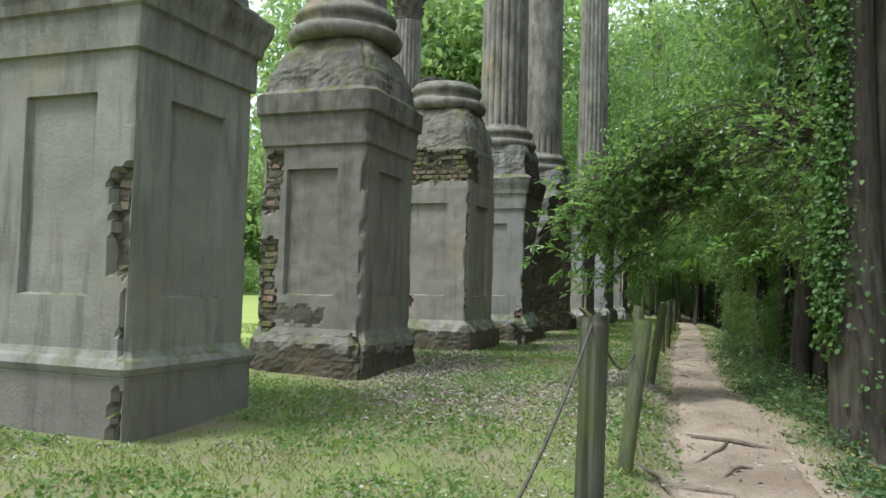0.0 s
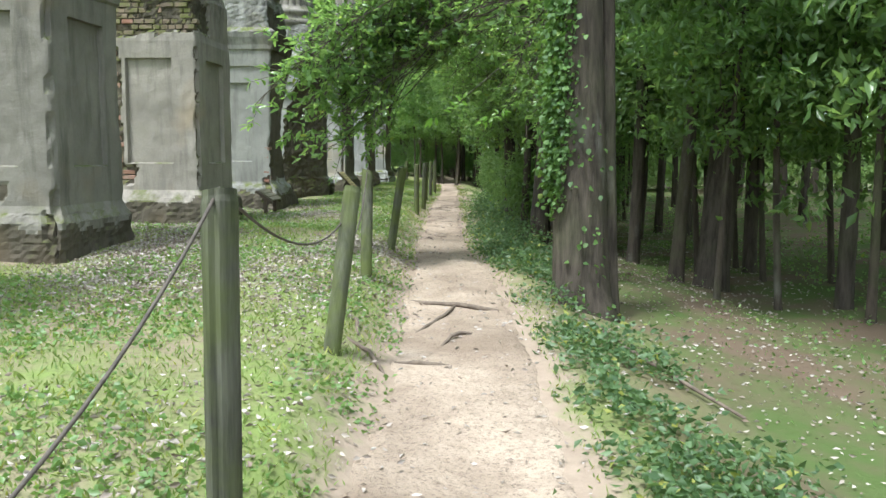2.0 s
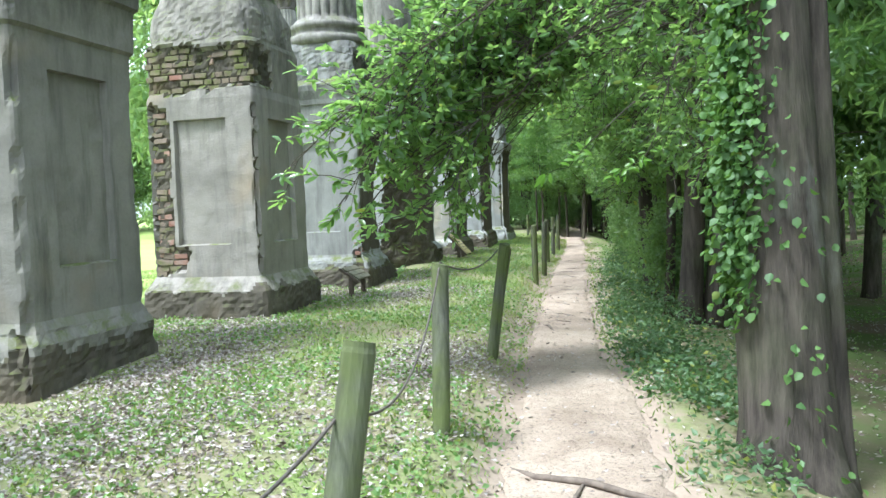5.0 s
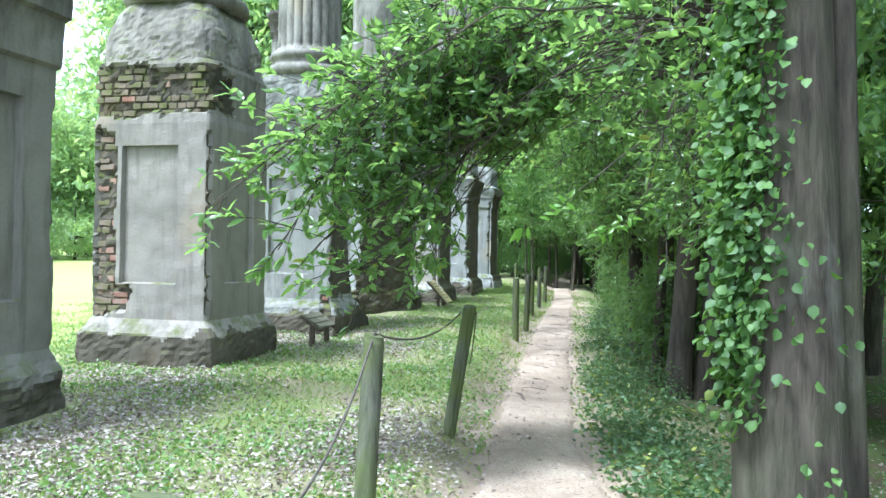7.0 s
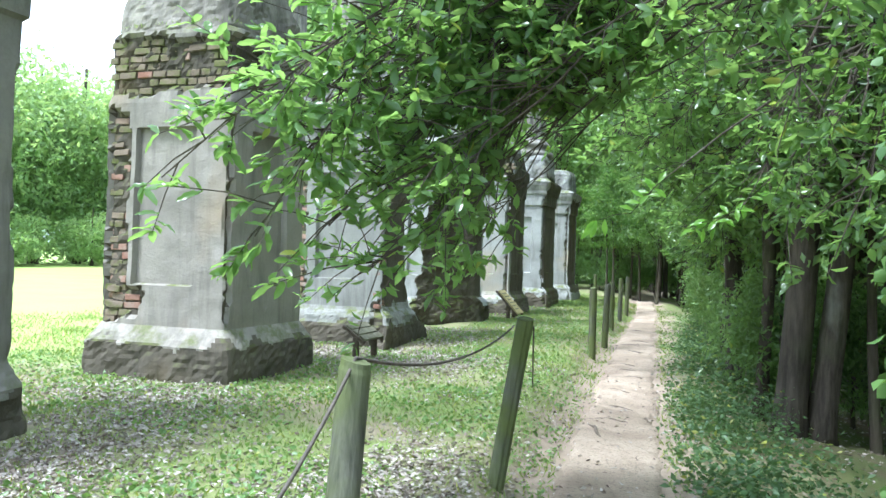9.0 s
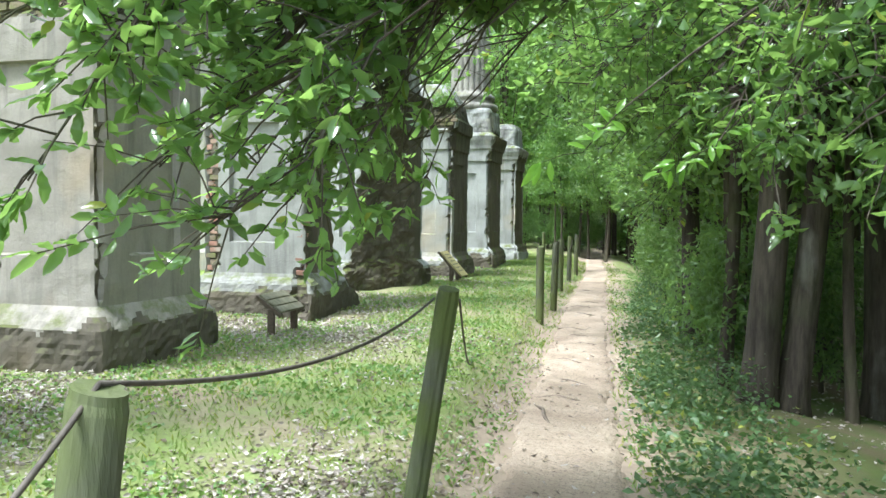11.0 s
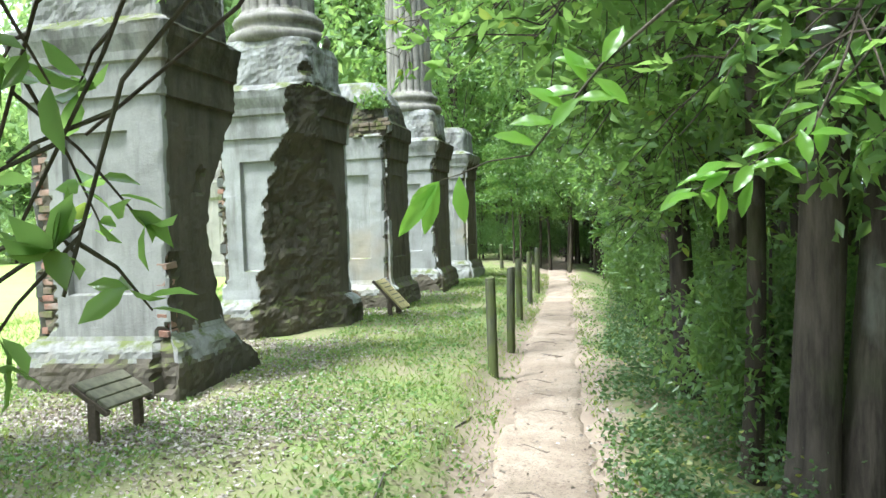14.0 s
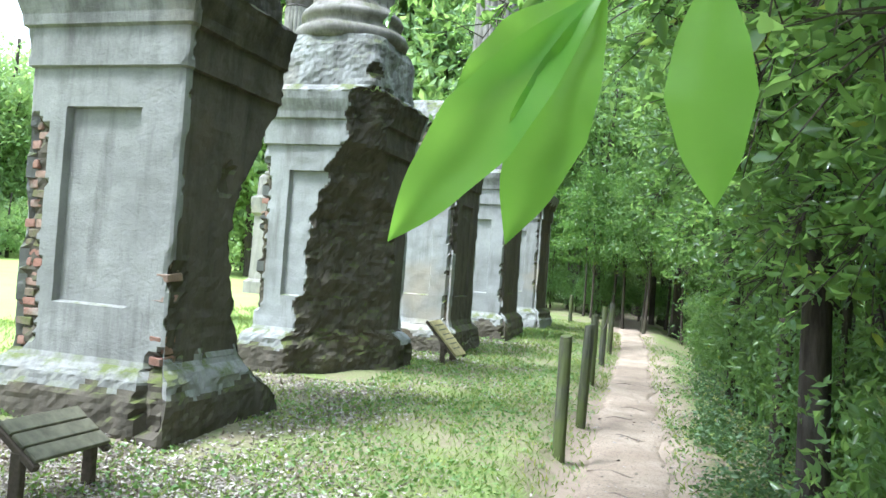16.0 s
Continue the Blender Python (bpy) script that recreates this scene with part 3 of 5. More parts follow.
LABELS = [
    "grey stuccoed plinth with recessed panels and a chipped corner",
    "weathered stuccoed plinth with bare brick at one edge, column above",
    "stuccoed plinth with mossy brick band and rounded broken top",
    "tall stuccoed plinth with streaked cornice and eaten-away back",
    "stuccoed plinth broken open to rough core, column above",
    "stuccoed plinth with crumbling mossy top and small weeds",
    "grey stuccoed plinth with cornice carrying a fluted column",
    "grey stuccoed plinth at the end of the row"]
TOPS = [(13.2, True), (13.2, False), (0, False), (13.2, True), (13.2, None), (0, False), (13.2, True), (0, False)]
for k, (px, ys) in enumerate(PLINTHS):
    cx, cy = px - 0.335, ys + HALF
    p = thing("plinth", LABELS[k], "plinth", "row of plinths", at=(0, 0, 0))
    body = child("body", plinth_body(k, cx, cy), p)
    top, flutes = TOPS[k]
    if k in (1, 3, 4, 6):
        column(p, cx, cy, 4.50, top, 0.52, flutes is True, True, True, flutes is None)
    elif k == 2:
        column(p, cx, cy, 4.46, 0, 0.50, False, True)
    zones = {1: [(0, -1.0, -0.62, 0.95, 3.05, 0.07, 0.3)],
             2: [(0, -1.0, -0.58, 0.97, 3.02, 0.07, 0.3), (0, -1.0, -0.3, 1.03, 1.34, 0.05, 0.1), (0, -1.0, 1.0, 3.18, 3.74, 0.05, 0.08, 0.14, 0.014)],
             3: [(0, -1.0, -0.70, 0.98, 2.75, 0.06, 0.7), (1, -1.0, -0.70, 0.95, 1.75, 0.045, 0.8)],
             4: [(0, -1.0, -0.86, 1.2, 3.0, 0.06, 0.8)],
             0: [(0, 0.76, 1.0, 1.52, 2.28, 0.07, 0.0, 0.5, 0.015)],
             5: [(0, -1.0, 1.0, 3.55, 3.9, 0.05, 0.1, 0.4, 0.02)]}.get(k, [])
    for zone in zones:
        lay_bricks(k, cx, cy, body, *zone)

# two columns of the far side of the colonnade
for (fx, fy), lab in (((-9.6, 33.8), "distant pale column on a broken brick plinth"), ((-6.0, 22.4), "slender distant grey column with dark capital")):
    p = thing("column", lab, "column", "far columns")
    g = float(gz(fx, fy))
    r = np.random.default_rng(int(fy))
    lv = []
    for z, h in [(-0.3, 0.86), (0.4, 0.86), (0.5, 0.74), (1.0, 0.72), (2.6, 0.72), (2.7, 0.8), (3.2, 0.84), (3.3, 0.7), (3.9, 0.66), (4.0, 0.6)]:
        sq = []
        for side in range(4):
            c, s = frame_of(side)
            for u in np.linspace(-1, 1, 9)[:-1]:
                q = (abs(u) ** 14 + 1) ** (1 / 14)
                w = h - 0.12 * max(0, noise.noise((fx + u * 3, z * 2.2, side)))
                lx, ly = u * w / q, -w / q
                sq.append((fx + lx * c - ly * s, fy + lx * s + ly * c, g + z))
        lv.append(np.array(sq))
    V, F = rings(lv)
    child("plinth_block", quads_to_mesh("plinth_block", V, F, M_PALE), p, "pale broken plinth with patches of brick")
    column(p, fx, fy, g + 3.95, 10.2, 0.50, True, True, True)

# ---- fence ----
POSTS = [(3.72, -1.3, 3.72, -1.3, 1.0), (3.93, 1.76, 3.955, 1.725, 1.385), (3.735, 4.10, 3.839, 4.36, 1.295), (3.53, 6.50, 3.51, 6.72, 1.36), (3.37, 8.95, 3.53, 9.02, 1.35),
         (2.81, 16.66, 2.79, 16.75, 1.30), (2.78, 18.25, 2.80, 18.35, 1.32), (2.50, 21.4, 2.50, 21.45, 1.30), (2.32, 24.45, 2.33, 24.5, 1.30), (2.17, 27.4, 2.19, 27.4, 1.30), (0.4, 33.5, 0.4, 33.5, 1.25)]


def fence_post(i, bx, by, tx, ty, tz):
    g = float(gz(bx, by)) - 0.15
    r = np.random.default_rng(i)
    rad = (0.047 if i == 4 else 0.053) + 0.005 * r.random()
    lv = []
    n = 20
    a = np.arange(n) * 2 * math.pi / n
    crack = int(r.integers(0, n))
    for f in np.concatenate([np.linspace(0, 0.97, 16), [0.985, 1.0]]):
        rr = rad * np.array([1 + 0.05 * noise.noise((math.cos(t) * 1.5, math.sin(t) * 1.5, f * 3 + i)) + 0.03 * noise.noise((math.cos(t) * 5, math.sin(t) * 5, f * 5 + i)) for t in a])
        rr[crack] *= 0.84
        rr[(crack + 8) % n] *= 0.9
        if f > 0.98:
            rr *= 0.93
        z = g + (tz - g) * f + (0.012 * np.cos(a + i) if f > 0.95 else 0)
        lv.append(np.stack([bx + (tx - bx) * f + rr * np.cos(a), by + (ty - by) * f + rr * np.sin(a), z + np.zeros(n)], 1))
    V, F = rings(lv)
    ob = new("fence_post", quads_to_mesh("fence_post", V, F, M_POST))
    lab = "leaning round wooden fence post, green with algae" if i in (2, 4) else "weathered round wooden fence post with cracks, standing in grass"
    return tagged(ob, lab, "fence post", "fence posts along the path")


for i, p in enumerate(POSTS):
    fence_post(i, *p)


def cable(a, b, sag):
    a, b = Vector(a), Vector(b)
    pts = []
    for f in np.linspace(0, 1, 26):
        q = a.lerp(b, f)
        q.z -= sag * 4 * f * (1 - f)
        pts.append(q)
    V, F = tube_arrays(pts, [0.006] * len(pts), 6)
    me = smooth(quads_to_mesh("cable", V, F, M_CABLE))
    return tagged(new("cable", me), "thin dark sagging cable strung between fence posts", "cable", "fence cables")


def tip(i, dz=0.0, dx=0.0):
    return (POSTS[i][2] + dx, POSTS[i][3], POSTS[i][4] + 0.004 - dz)


cable(tip(0, 0.02), tip(1, -0.004), 0.50)
cable(tip(1, -0.004), tip(2, 0.22, -0.066), 0.16)
cable(tip(2, 0.22, -0.066), tip(3, -0.004), 0.30)
cable(tip(3, -0.004), tip(4, 0.05, -0.07), 0.10)
cable(tip(4, 0.05, 0.05), (2.80, 12.6, float(gz(2.80, 12.6)) + 0.015), 0.16)
cable((2.80, 12.6, float(gz(2.80, 12.6)) + 0.015), (2.95, 14.6, float(gz(2.95, 14.6)) + 0.012), -0.004)
cable(tip(7, 0.1, 0.06), tip(8, 0.1, 0.06), 0.2)


# ---- information boards ----
def board(name, hi_x, lo_x, y0, y1, z_hi, z_lo, face, label, planks):
    t = thing(name, label, "sign", "information boards")
    cy = (y0 + y1) / 2
    slope = Vector((lo_x - hi_x, 0, z_lo - z_hi))
    ln = slope.length
    ang = math.degrees(math.atan2(z_hi - z_lo, lo_x - hi_x))
    m = pose((hi_x + lo_x) / 2, cy, (z_hi + z_lo) / 2, 0, ang, 0)
    w = ln / planks
    for i in range(planks):
        bm = bmesh.new()
        bmesh.ops.create_cube(bm, size=1)
        bmesh.ops.scale(bm, vec=(w - 0.010, y1 - y0, 0.028), verts=bm.verts)
        bmesh.ops.bevel(bm, geom=bm.edges[:], offset=0.005, segments=1, affect="EDGES")
        bmesh.ops.transform(bm, matrix=m @ pose(-ln / 2 + w * (i + 0.5), 0, 0.014), verts=bm.verts)
        part("plank", bm, face, t)
    for yy in (y0 + 0.012, y1 - 0.012):
        bm = bmesh.new()
        bmesh.ops.create_cube(bm, size=1)
        bmesh.ops.scale(bm, vec=(ln + 0.04, 0.045, 0.04), verts=bm.verts)
        bmesh.ops.bevel(bm, geom=bm.edges[:], offset=0.006, segments=1, affect="EDGES")
        bmesh.ops.transform(bm, matrix=m @ pose(-0.005, yy - cy, -0.021), verts=bm.verts)
        part("batten", bm, M_SIGNWOOD, t, "dark timber batten")
        lx = hi_x + (lo_x - hi_x) * 0.55
        g = float(gz(lx, yy)) - 0.1
        top = z_hi + (z_lo - z_hi) * 0.55 - 0.03
        bm = bmesh.new()
        bmesh.ops.create_cube(bm, size=1)
        bmesh.ops.scale(bm, vec=(0.07, 0.05, top - g), verts=bm.verts)
        bmesh.ops.bevel(bm, geom=bm.edges[:], offset=0.007, segments=1, affect="EDGES")
        bmesh.ops.translate(bm, vec=(lx, yy, (top + g) / 2), verts=bm.verts)
        part("leg", bm, M_SIGNWOOD, t, "dark square timber leg")
    return t


board("information_board", 0.48, 0.74, 12.88, 13.42, 0.865, 0.69, M_SIGNBOARD, "low slanted wooden board of three mossy planks", 3)
s2 = board("information_board", 0.26, 0.70, 20.50, 21.0, 1.03, 0.56, M_SIGNFACE, "slanted faded yellow notice board on dark legs", 1)
for i in range(6):
    bm = bmesh.new()
    bmesh.ops.create_cube(bm, size=1)
    bmesh.ops.scale(bm, vec=(0.02, 0.40 - 0.05 * (i % 3), 0.003), verts=bm.verts)
    ang = math.degrees(math.atan2(0.47, 0.44))
    f = 0.15 + i * 0.13
    bmesh.ops.transform(bm, matrix=pose(0.26 + 0.44 * f, 20.75, 1.03 - 0.47 * f, 0, ang, 0) @ pose(0, 0, 0.031), verts=bm.verts)
    part("text_line", bm, M_SIGNBOARD, s2, "faded line of unreadable print")

# ---- trees ----
def trunk_arrays(x, y, g, h, r, lean=(0, 0), n=16, seed=0, flare=0.5, steps=22):
    lv = []
    a = np.arange(n) * 2 * math.pi / n
    for f in np.concatenate([[0, 0.012, 0.03, 0.06], np.linspace(0.1, 1, steps)]):
        z = f * h
        rr = r * (1 - 0.62 * f) * (1 + flare * math.exp(-z / 0.22))
        k = np.array([1 + 0.09 * noise.noise((math.cos(t) * 1.6 + seed, math.sin(t) * 1.6, z * 0.5)) + 0.05 * noise.noise((math.cos(t) * 5 + seed, math.sin(t) * 5, z * 0.9)) + 0.16 * math.exp(-z / 0.25) * math.cos(t * 4 + seed) for t in a])
        wx = lean[0] * z + 0.05 * h * 0.2 * math.sin(f * 5 + seed)
        wy = lean[1] * z + 0.05 * h * 0.2 * math.cos(f * 4 + seed)
        wx -= 0.05 * h * 0.2 * math.sin(seed)
        wy -= 0.05 * h * 0.2 * math.cos(seed)
        lv.append(np.stack([x + wx + rr * k * np.cos(a), y + wy + rr * k * np.sin(a), np.full(n, g + z)], 1))
    return rings(lv)


def clumps(r, centre, radii, m, n, spread, length, shell=0.55, droop=0.5):
    """Leaves gathered in m clumps inside an ellipsoid."""
    d = r.normal(size=(m, 3))
    d /= np.linalg.norm(d, axis=1, keepdims=True)
    c = np.asarray(centre) + d * (shell + (1 - shell) * r.random((m, 1))) * np.asarray(radii) * r.choice([1.0, 0.75, 1.12], size=(m, 1))
    who = r.integers(0, m, n)
    P = c[who] + r.normal(size=(n, 3)) * spread * np.array([1, 1, 0.55])
    D = r.normal(size=(n, 3)) + np.array([0, 0, -droop])
    L = length * (0.7 + 0.6 * r.random(n))
    return P, D, L, c


def crown_mesh(seed, centre, radii, m, n, spread, length, mat, shell=0.5, wide=0.42):
    r = np.random.default_rng(seed)
    P, D, L, c = clumps(r, centre, radii, m, n, spread, length, shell)
    V, F = leaf_arrays(P, D, L, L * wide, r)
    return np_mesh("crown", V, F, mat), c


def limbs(seed, base, targets, r0, top):
    r = np.random.default_rng(seed)
    out = []
    for t in targets:
        s = Vector((base[0], base[1], base[2] + (0.35 + 0.6 * r.random()) * (top - base[2])))
        e = Vector(t)
        pts = [s.lerp(e, f) + Vector((0, 0, -0.25 * math.sin(f * math.pi) * (e - s).length * 0.3)) + Vector(r.normal(size=3) * 0.04) * (f > 0) for f in np.linspace(0, 1, 6)]
        out.append(tube_arrays(pts, list(np.linspace(r0, r0 * 0.2, 6)), 5))
    return out


def add_limbs(pieces, mat, parent):
    for V, F in pieces:
        child("limb", quads_to_mesh("limb", V, F, mat), parent)


def make_tree(seed, h, r, crown, leaf, mat, label, name="tree", bark=M_BARK, count=5000, m=70, spread=0.35, nl=6):
    """A tree at the origin; crown = centre height, half width, half height."""
    t = thing(name, label, "tree", "woodland trees")
    cz, cw, ch = crown
    rr = np.random.default_rng(seed)
    V, F = trunk_arrays(0, 0, -0.3, h, r, (rr.normal() * 0.02, rr.normal() * 0.02), 12, seed)
    child("trunk", smooth(quads_to_mesh("trunk", V, F, bark)), t)
    me, c = crown_mesh(seed, (0, 0, cz), (cw, cw, ch), m, count, spread, leaf, mat)
    add_limbs(limbs(seed, (0, 0, 0.0), c[:nl], r * 0.28, min(h, cz + ch * 0.4)), bark, t)
    child("crown", me, t, "crown of many small green leaves")
    return t


def place(src, x, y, turn):
    m = pose(x, y, float(gz(x, y)), 0, 0, turn)
    if not src.get("used"):
        src["used"] = 1
        src.matrix_basis = m
        return src
    return copy_thing(src, m)


WOOD = [make_tree(11, 15, 0.17, (10.5, 3.2, 4.2), 0.30, M_FAR, "tall slim woodland tree with grey-brown bark", count=2600, m=70, spread=0.6),
        make_tree(12, 13, 0.12, (8.5, 2.8, 4.6), 0.26, M_FAR, "slender woodland tree with sparse lower leaves", count=2600, m=70, spread=0.55),
        make_tree(13, 17, 0.24, (12, 4.0, 4.5), 0.32, M_FAR, "stout woodland tree with furrowed dark bark", count=2800, m=80, spread=0.65)]
UNDER = [make_tree(21, 4.6, 0.045, (3.4, 1.3, 1.8), 0.115, M_LEAF, "leafy understorey sapling crowding the path edge", "sapling", M_DARKBARK, 5200, 120, 0.17),
         make_tree(22, 5.5, 0.06, (3.8, 1.5, 2.0), 0.12, M_FAR, "dense understorey sapling with drooping leaves", "sapling", M_DARKBARK, 5400, 120, 0.19),
         make_tree(23, 2.0, 0.03, (1.0, 0.8, 0.85), 0.09, M_FAR, "low bushy sapling with bright leaves", "sapling", M_DARKBARK, 3600, 90, 0.15),
         make_tree(24, 7, 0.05, (4.2, 2.0, 2.9), 0.16, M_FAR, "slim young tree with airy pale green leaves", "sapling", M_DARKBARK, 4500, 110, 0.3)]
EDGE = [make_tree(31, 14.5, 0.25, (7.5, 4.8, 6.9), 0.45, M_LEAF_PAINTED_SUN, "sunlit broad tree at the far field edge", count=8000, m=190, spread=0.75),
        make_tree(32, 12, 0.18, (6.0, 4.2, 5.8), 0.38, M_LEAF_PAINTED_SUN, "rounded sunlit bushy tree beyond the field", count=7000, m=150, spread=0.65),
        make_tree(33, 4, 0.1, (1.7, 2.4, 1.8), 0.26, M_LEAF_PAINTED_SUN, "low sunlit shrub at the field edge", "shrub", count=3500, m=80, spread=0.4)]
CANOPY = [make_tree(51, 13, 0.11, (7.6, 3.0, 4.4), 0.19, M_FAR, "tall tree whose full crown shades the path", count=4600, m=120, spread=0.42, nl=9),
          make_tree(52, 15, 0.13, (8.6, 3.3, 5.0), 0.20, M_FAR, "tall tree with dense overhanging crown", count=4800, m=120, spread=0.46, nl=9)]
r = np.random.default_rng(5)
for i, (x, y) in enumerate([(6.0, 34.6), (6.2, 38.4), (2.4, 41.0), (5.4, 28.6), (4.6, 37.2), (6.9, 30.6), (4.9, 35.0), (4.7, 31.5), (6.9, 13.0), (6.6, 17.2), (6.4, 21.2), (6.2, 25.0), (5.9, 29.0), (5.4, 33.2), (9.0, 9.6), (8.8, 15.4), (8.6, 20.0), (8.2, 25.5), (8.0, 31.0), (3.4, 37.0), (0.6, 38.4), (-2.5, 40)]):
    place(CANOPY[i % 2], x, y, r.uniform(0, 360))
TALL = make_tree(34, 24, 0.3, (13.5, 6.0, 11.0), 0.6, M_LEAF_PAINTED_SUN, "very tall sunlit tree rising behind the ruins", count=8000, m=220, spread=0.9)
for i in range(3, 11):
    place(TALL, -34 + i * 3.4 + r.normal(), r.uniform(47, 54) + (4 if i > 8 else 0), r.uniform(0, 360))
spots = []
for _ in range(2000):
    x, y = r.uniform(7.2, 34), r.uniform(-6, 62)
    if all((x - a) ** 2 + (y - b) ** 2 > (1.9 + 0.03 * x) ** 2 for a, b in spots):
        spots.append((x, y))
    if len(spots) >= 78:
        break
for i, (x, y) in enumerate(spots):
    if (x < 10 and y < 8) or (x > 15 and i % 2) or (x < 15 and y < 20 and i % 3 == 0):
        continue
    if i % 2:
        place(UNDER[3], x + 1.0, y + 0.8, r.uniform(0, 360))
    place(WOOD[(0, 1, 0, 2, 1)[i % 5]], x, y, r.uniform(0, 360))
# the dark end of the path
for i in range(20):
    place(WOOD[i % 3], r.uniform(-6, 7), r.uniform(39, 58), r.uniform(0, 360))
for i in range(26):
    x = r.uniform(-2.5, 6.5)
    place(UNDER[i % 3], x, r.uniform(36, 44), r.uniform(0, 360))
# beside the path on the wood's side
for i, (x, y) in enumerate([(7.4, 9.4), (6.2, 13.6), (5.6, 15.0), (6.6, 16.2), (5.5, 17.4), (5.3, 19.0), (6.3, 20.4), (5.1, 21.6), (5.3, 23.6), (4.9, 25.4), (5.8, 26.8), (4.6, 28.4), (4.9, 30.4), (4.3, 32.4), (5.5, 34.0), (8.9, 8.6), (8.2, 13.5), (7.8, 18.0), (7.4, 23.0), (7.0, 28.0), (3.6, 34.8), (2.4, 35.6), (5.35, 14.4), (5.25, 16.3), (5.2, 18.0), (5.0, 20.3), (4.8, 22.4), (4.75, 24.4), (4.5, 26.6), (4.35, 29.4), (6.2, 15.2), (5.9, 18.6), (5.7, 22.6)]):
    place(UNDER[(0, 1, 2, 1)[i % 4] if i < 24 else 2], x, y, r.uniform(0, 360))
# across the field to the west, and added unseen ones behind the walker
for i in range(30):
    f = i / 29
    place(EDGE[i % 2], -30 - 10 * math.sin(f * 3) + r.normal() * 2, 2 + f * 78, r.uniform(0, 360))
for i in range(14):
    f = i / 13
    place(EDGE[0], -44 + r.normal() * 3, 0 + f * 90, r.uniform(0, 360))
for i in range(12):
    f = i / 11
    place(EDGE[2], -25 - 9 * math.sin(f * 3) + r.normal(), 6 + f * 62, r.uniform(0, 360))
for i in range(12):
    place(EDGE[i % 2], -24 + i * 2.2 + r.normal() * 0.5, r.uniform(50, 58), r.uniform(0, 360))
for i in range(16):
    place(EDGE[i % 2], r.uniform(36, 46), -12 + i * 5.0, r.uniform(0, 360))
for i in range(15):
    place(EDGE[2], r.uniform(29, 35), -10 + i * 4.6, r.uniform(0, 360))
r2 = np.random.default_rng(404)
for x, y in ((8.2, 9.5), (9.6, 11.5), (8.8, 13.6), (10.8, 9.0), (11.8, 13.0), (7.7, 11.6), (9.4, 7.2)):
    place(UNDER[3], x, y, r2.uniform(0, 360))
for i in range(11):
    place(EDGE[2], r2.uniform(22, 28), 1 + i * 4.0, r2.uniform(0, 360))
for i in range(12):
    place(EDGE[2], 10 + i * 1.8, r2.uniform(42, 50), r2.uniform(0, 360))
for i in range(9):
    place(EDGE[2], -5 + i * 1.7, r.uniform(46, 52), r.uniform(0, 360))
# added, never in view: trees that close off the south behind the walker
for x, y in ((-6, -14), (1, -13), (6.5, -11), (11, -12), (-14, -16)):
    place(WOOD[2], x, y, x * 40)

# the ivy-clad tree
TX, TY = 5.54, 7.1
tg = float(gz(TX, TY)) - 0.15
t1 = thing("ivy_tree", "large brown-barked tree with climbing ivy beside the path", "tree")
V, F = trunk_arrays(TX, TY, tg, 14, 0.28, (0.005, 0.0), 40, 3, 0.45, 60)
child("trunk", smooth(quads_to_mesh("trunk", V, F, M_BARK)), t1)
V, F = trunk_arrays(TX + 0.27, TY + 0.05, tg, 12, 0.095, (0.006, 0.0), 20, 3, 0.35, 40)
child("second_stem", smooth(quads_to_mesh("second_stem", V, F, M_BARK)), t1, "thinner pale-streaked stem")
me, c = crown_mesh(41, (TX + 1.2, TY + 0.3, 9.8), (3.2, 3.2, 3.6), 90, 4500, 0.5, 0.2, M_FAR)
add_limbs(limbs(41, (TX, TY, 0), c[:18], 0.09, 11), M_BARK, t1)
child("crown", me, t1, "high crown of green leaves")
r = np.random.default_rng(44)
n = 14000
z = r.uniform(0.05, 7, n)
up_side = r.random(n) < 0.94                     # a dense curtain on one flank, strays low on the front
ang = np.where(up_side, r.normal(3.45, 0.34, n), r.normal(4.9, 0.45, n))
thin = np.where(up_side, z > 1.0 + 0.5 * r.random(n), z < 1.9) & (r.random(n) < np.where(up_side, 0.25 + 0.75 * np.clip((z - 0.8) / 1.4, 0, 1), 0.25))
z, ang, up_side = z[thin], ang[thin], up_side[thin]
rad = 0.28 * (1 - 0.62 * z / 14) * (1 + 0.45 * np.exp(-z / 0.22)) + 0.012 + np.where(up_side, np.abs(r.normal(0.02, 0.07, len(z))), 0.01)
P = np.stack([TX + rad * np.cos(ang), TY + rad * np.sin(ang), tg + z], 1)
D = np.stack([np.cos(ang), np.sin(ang), np.full(len(z), -1.1)], 1) + r.normal(size=(len(z), 3)) * 0.5
L = 0.038 + 0.03 * r.random(len(z))
V, F = full_leaf_arrays(P, D, L, L * 0.85, r)
child("ivy", np_mesh("ivy", V, F, M_IVY), t1, "bright green ivy leaves")

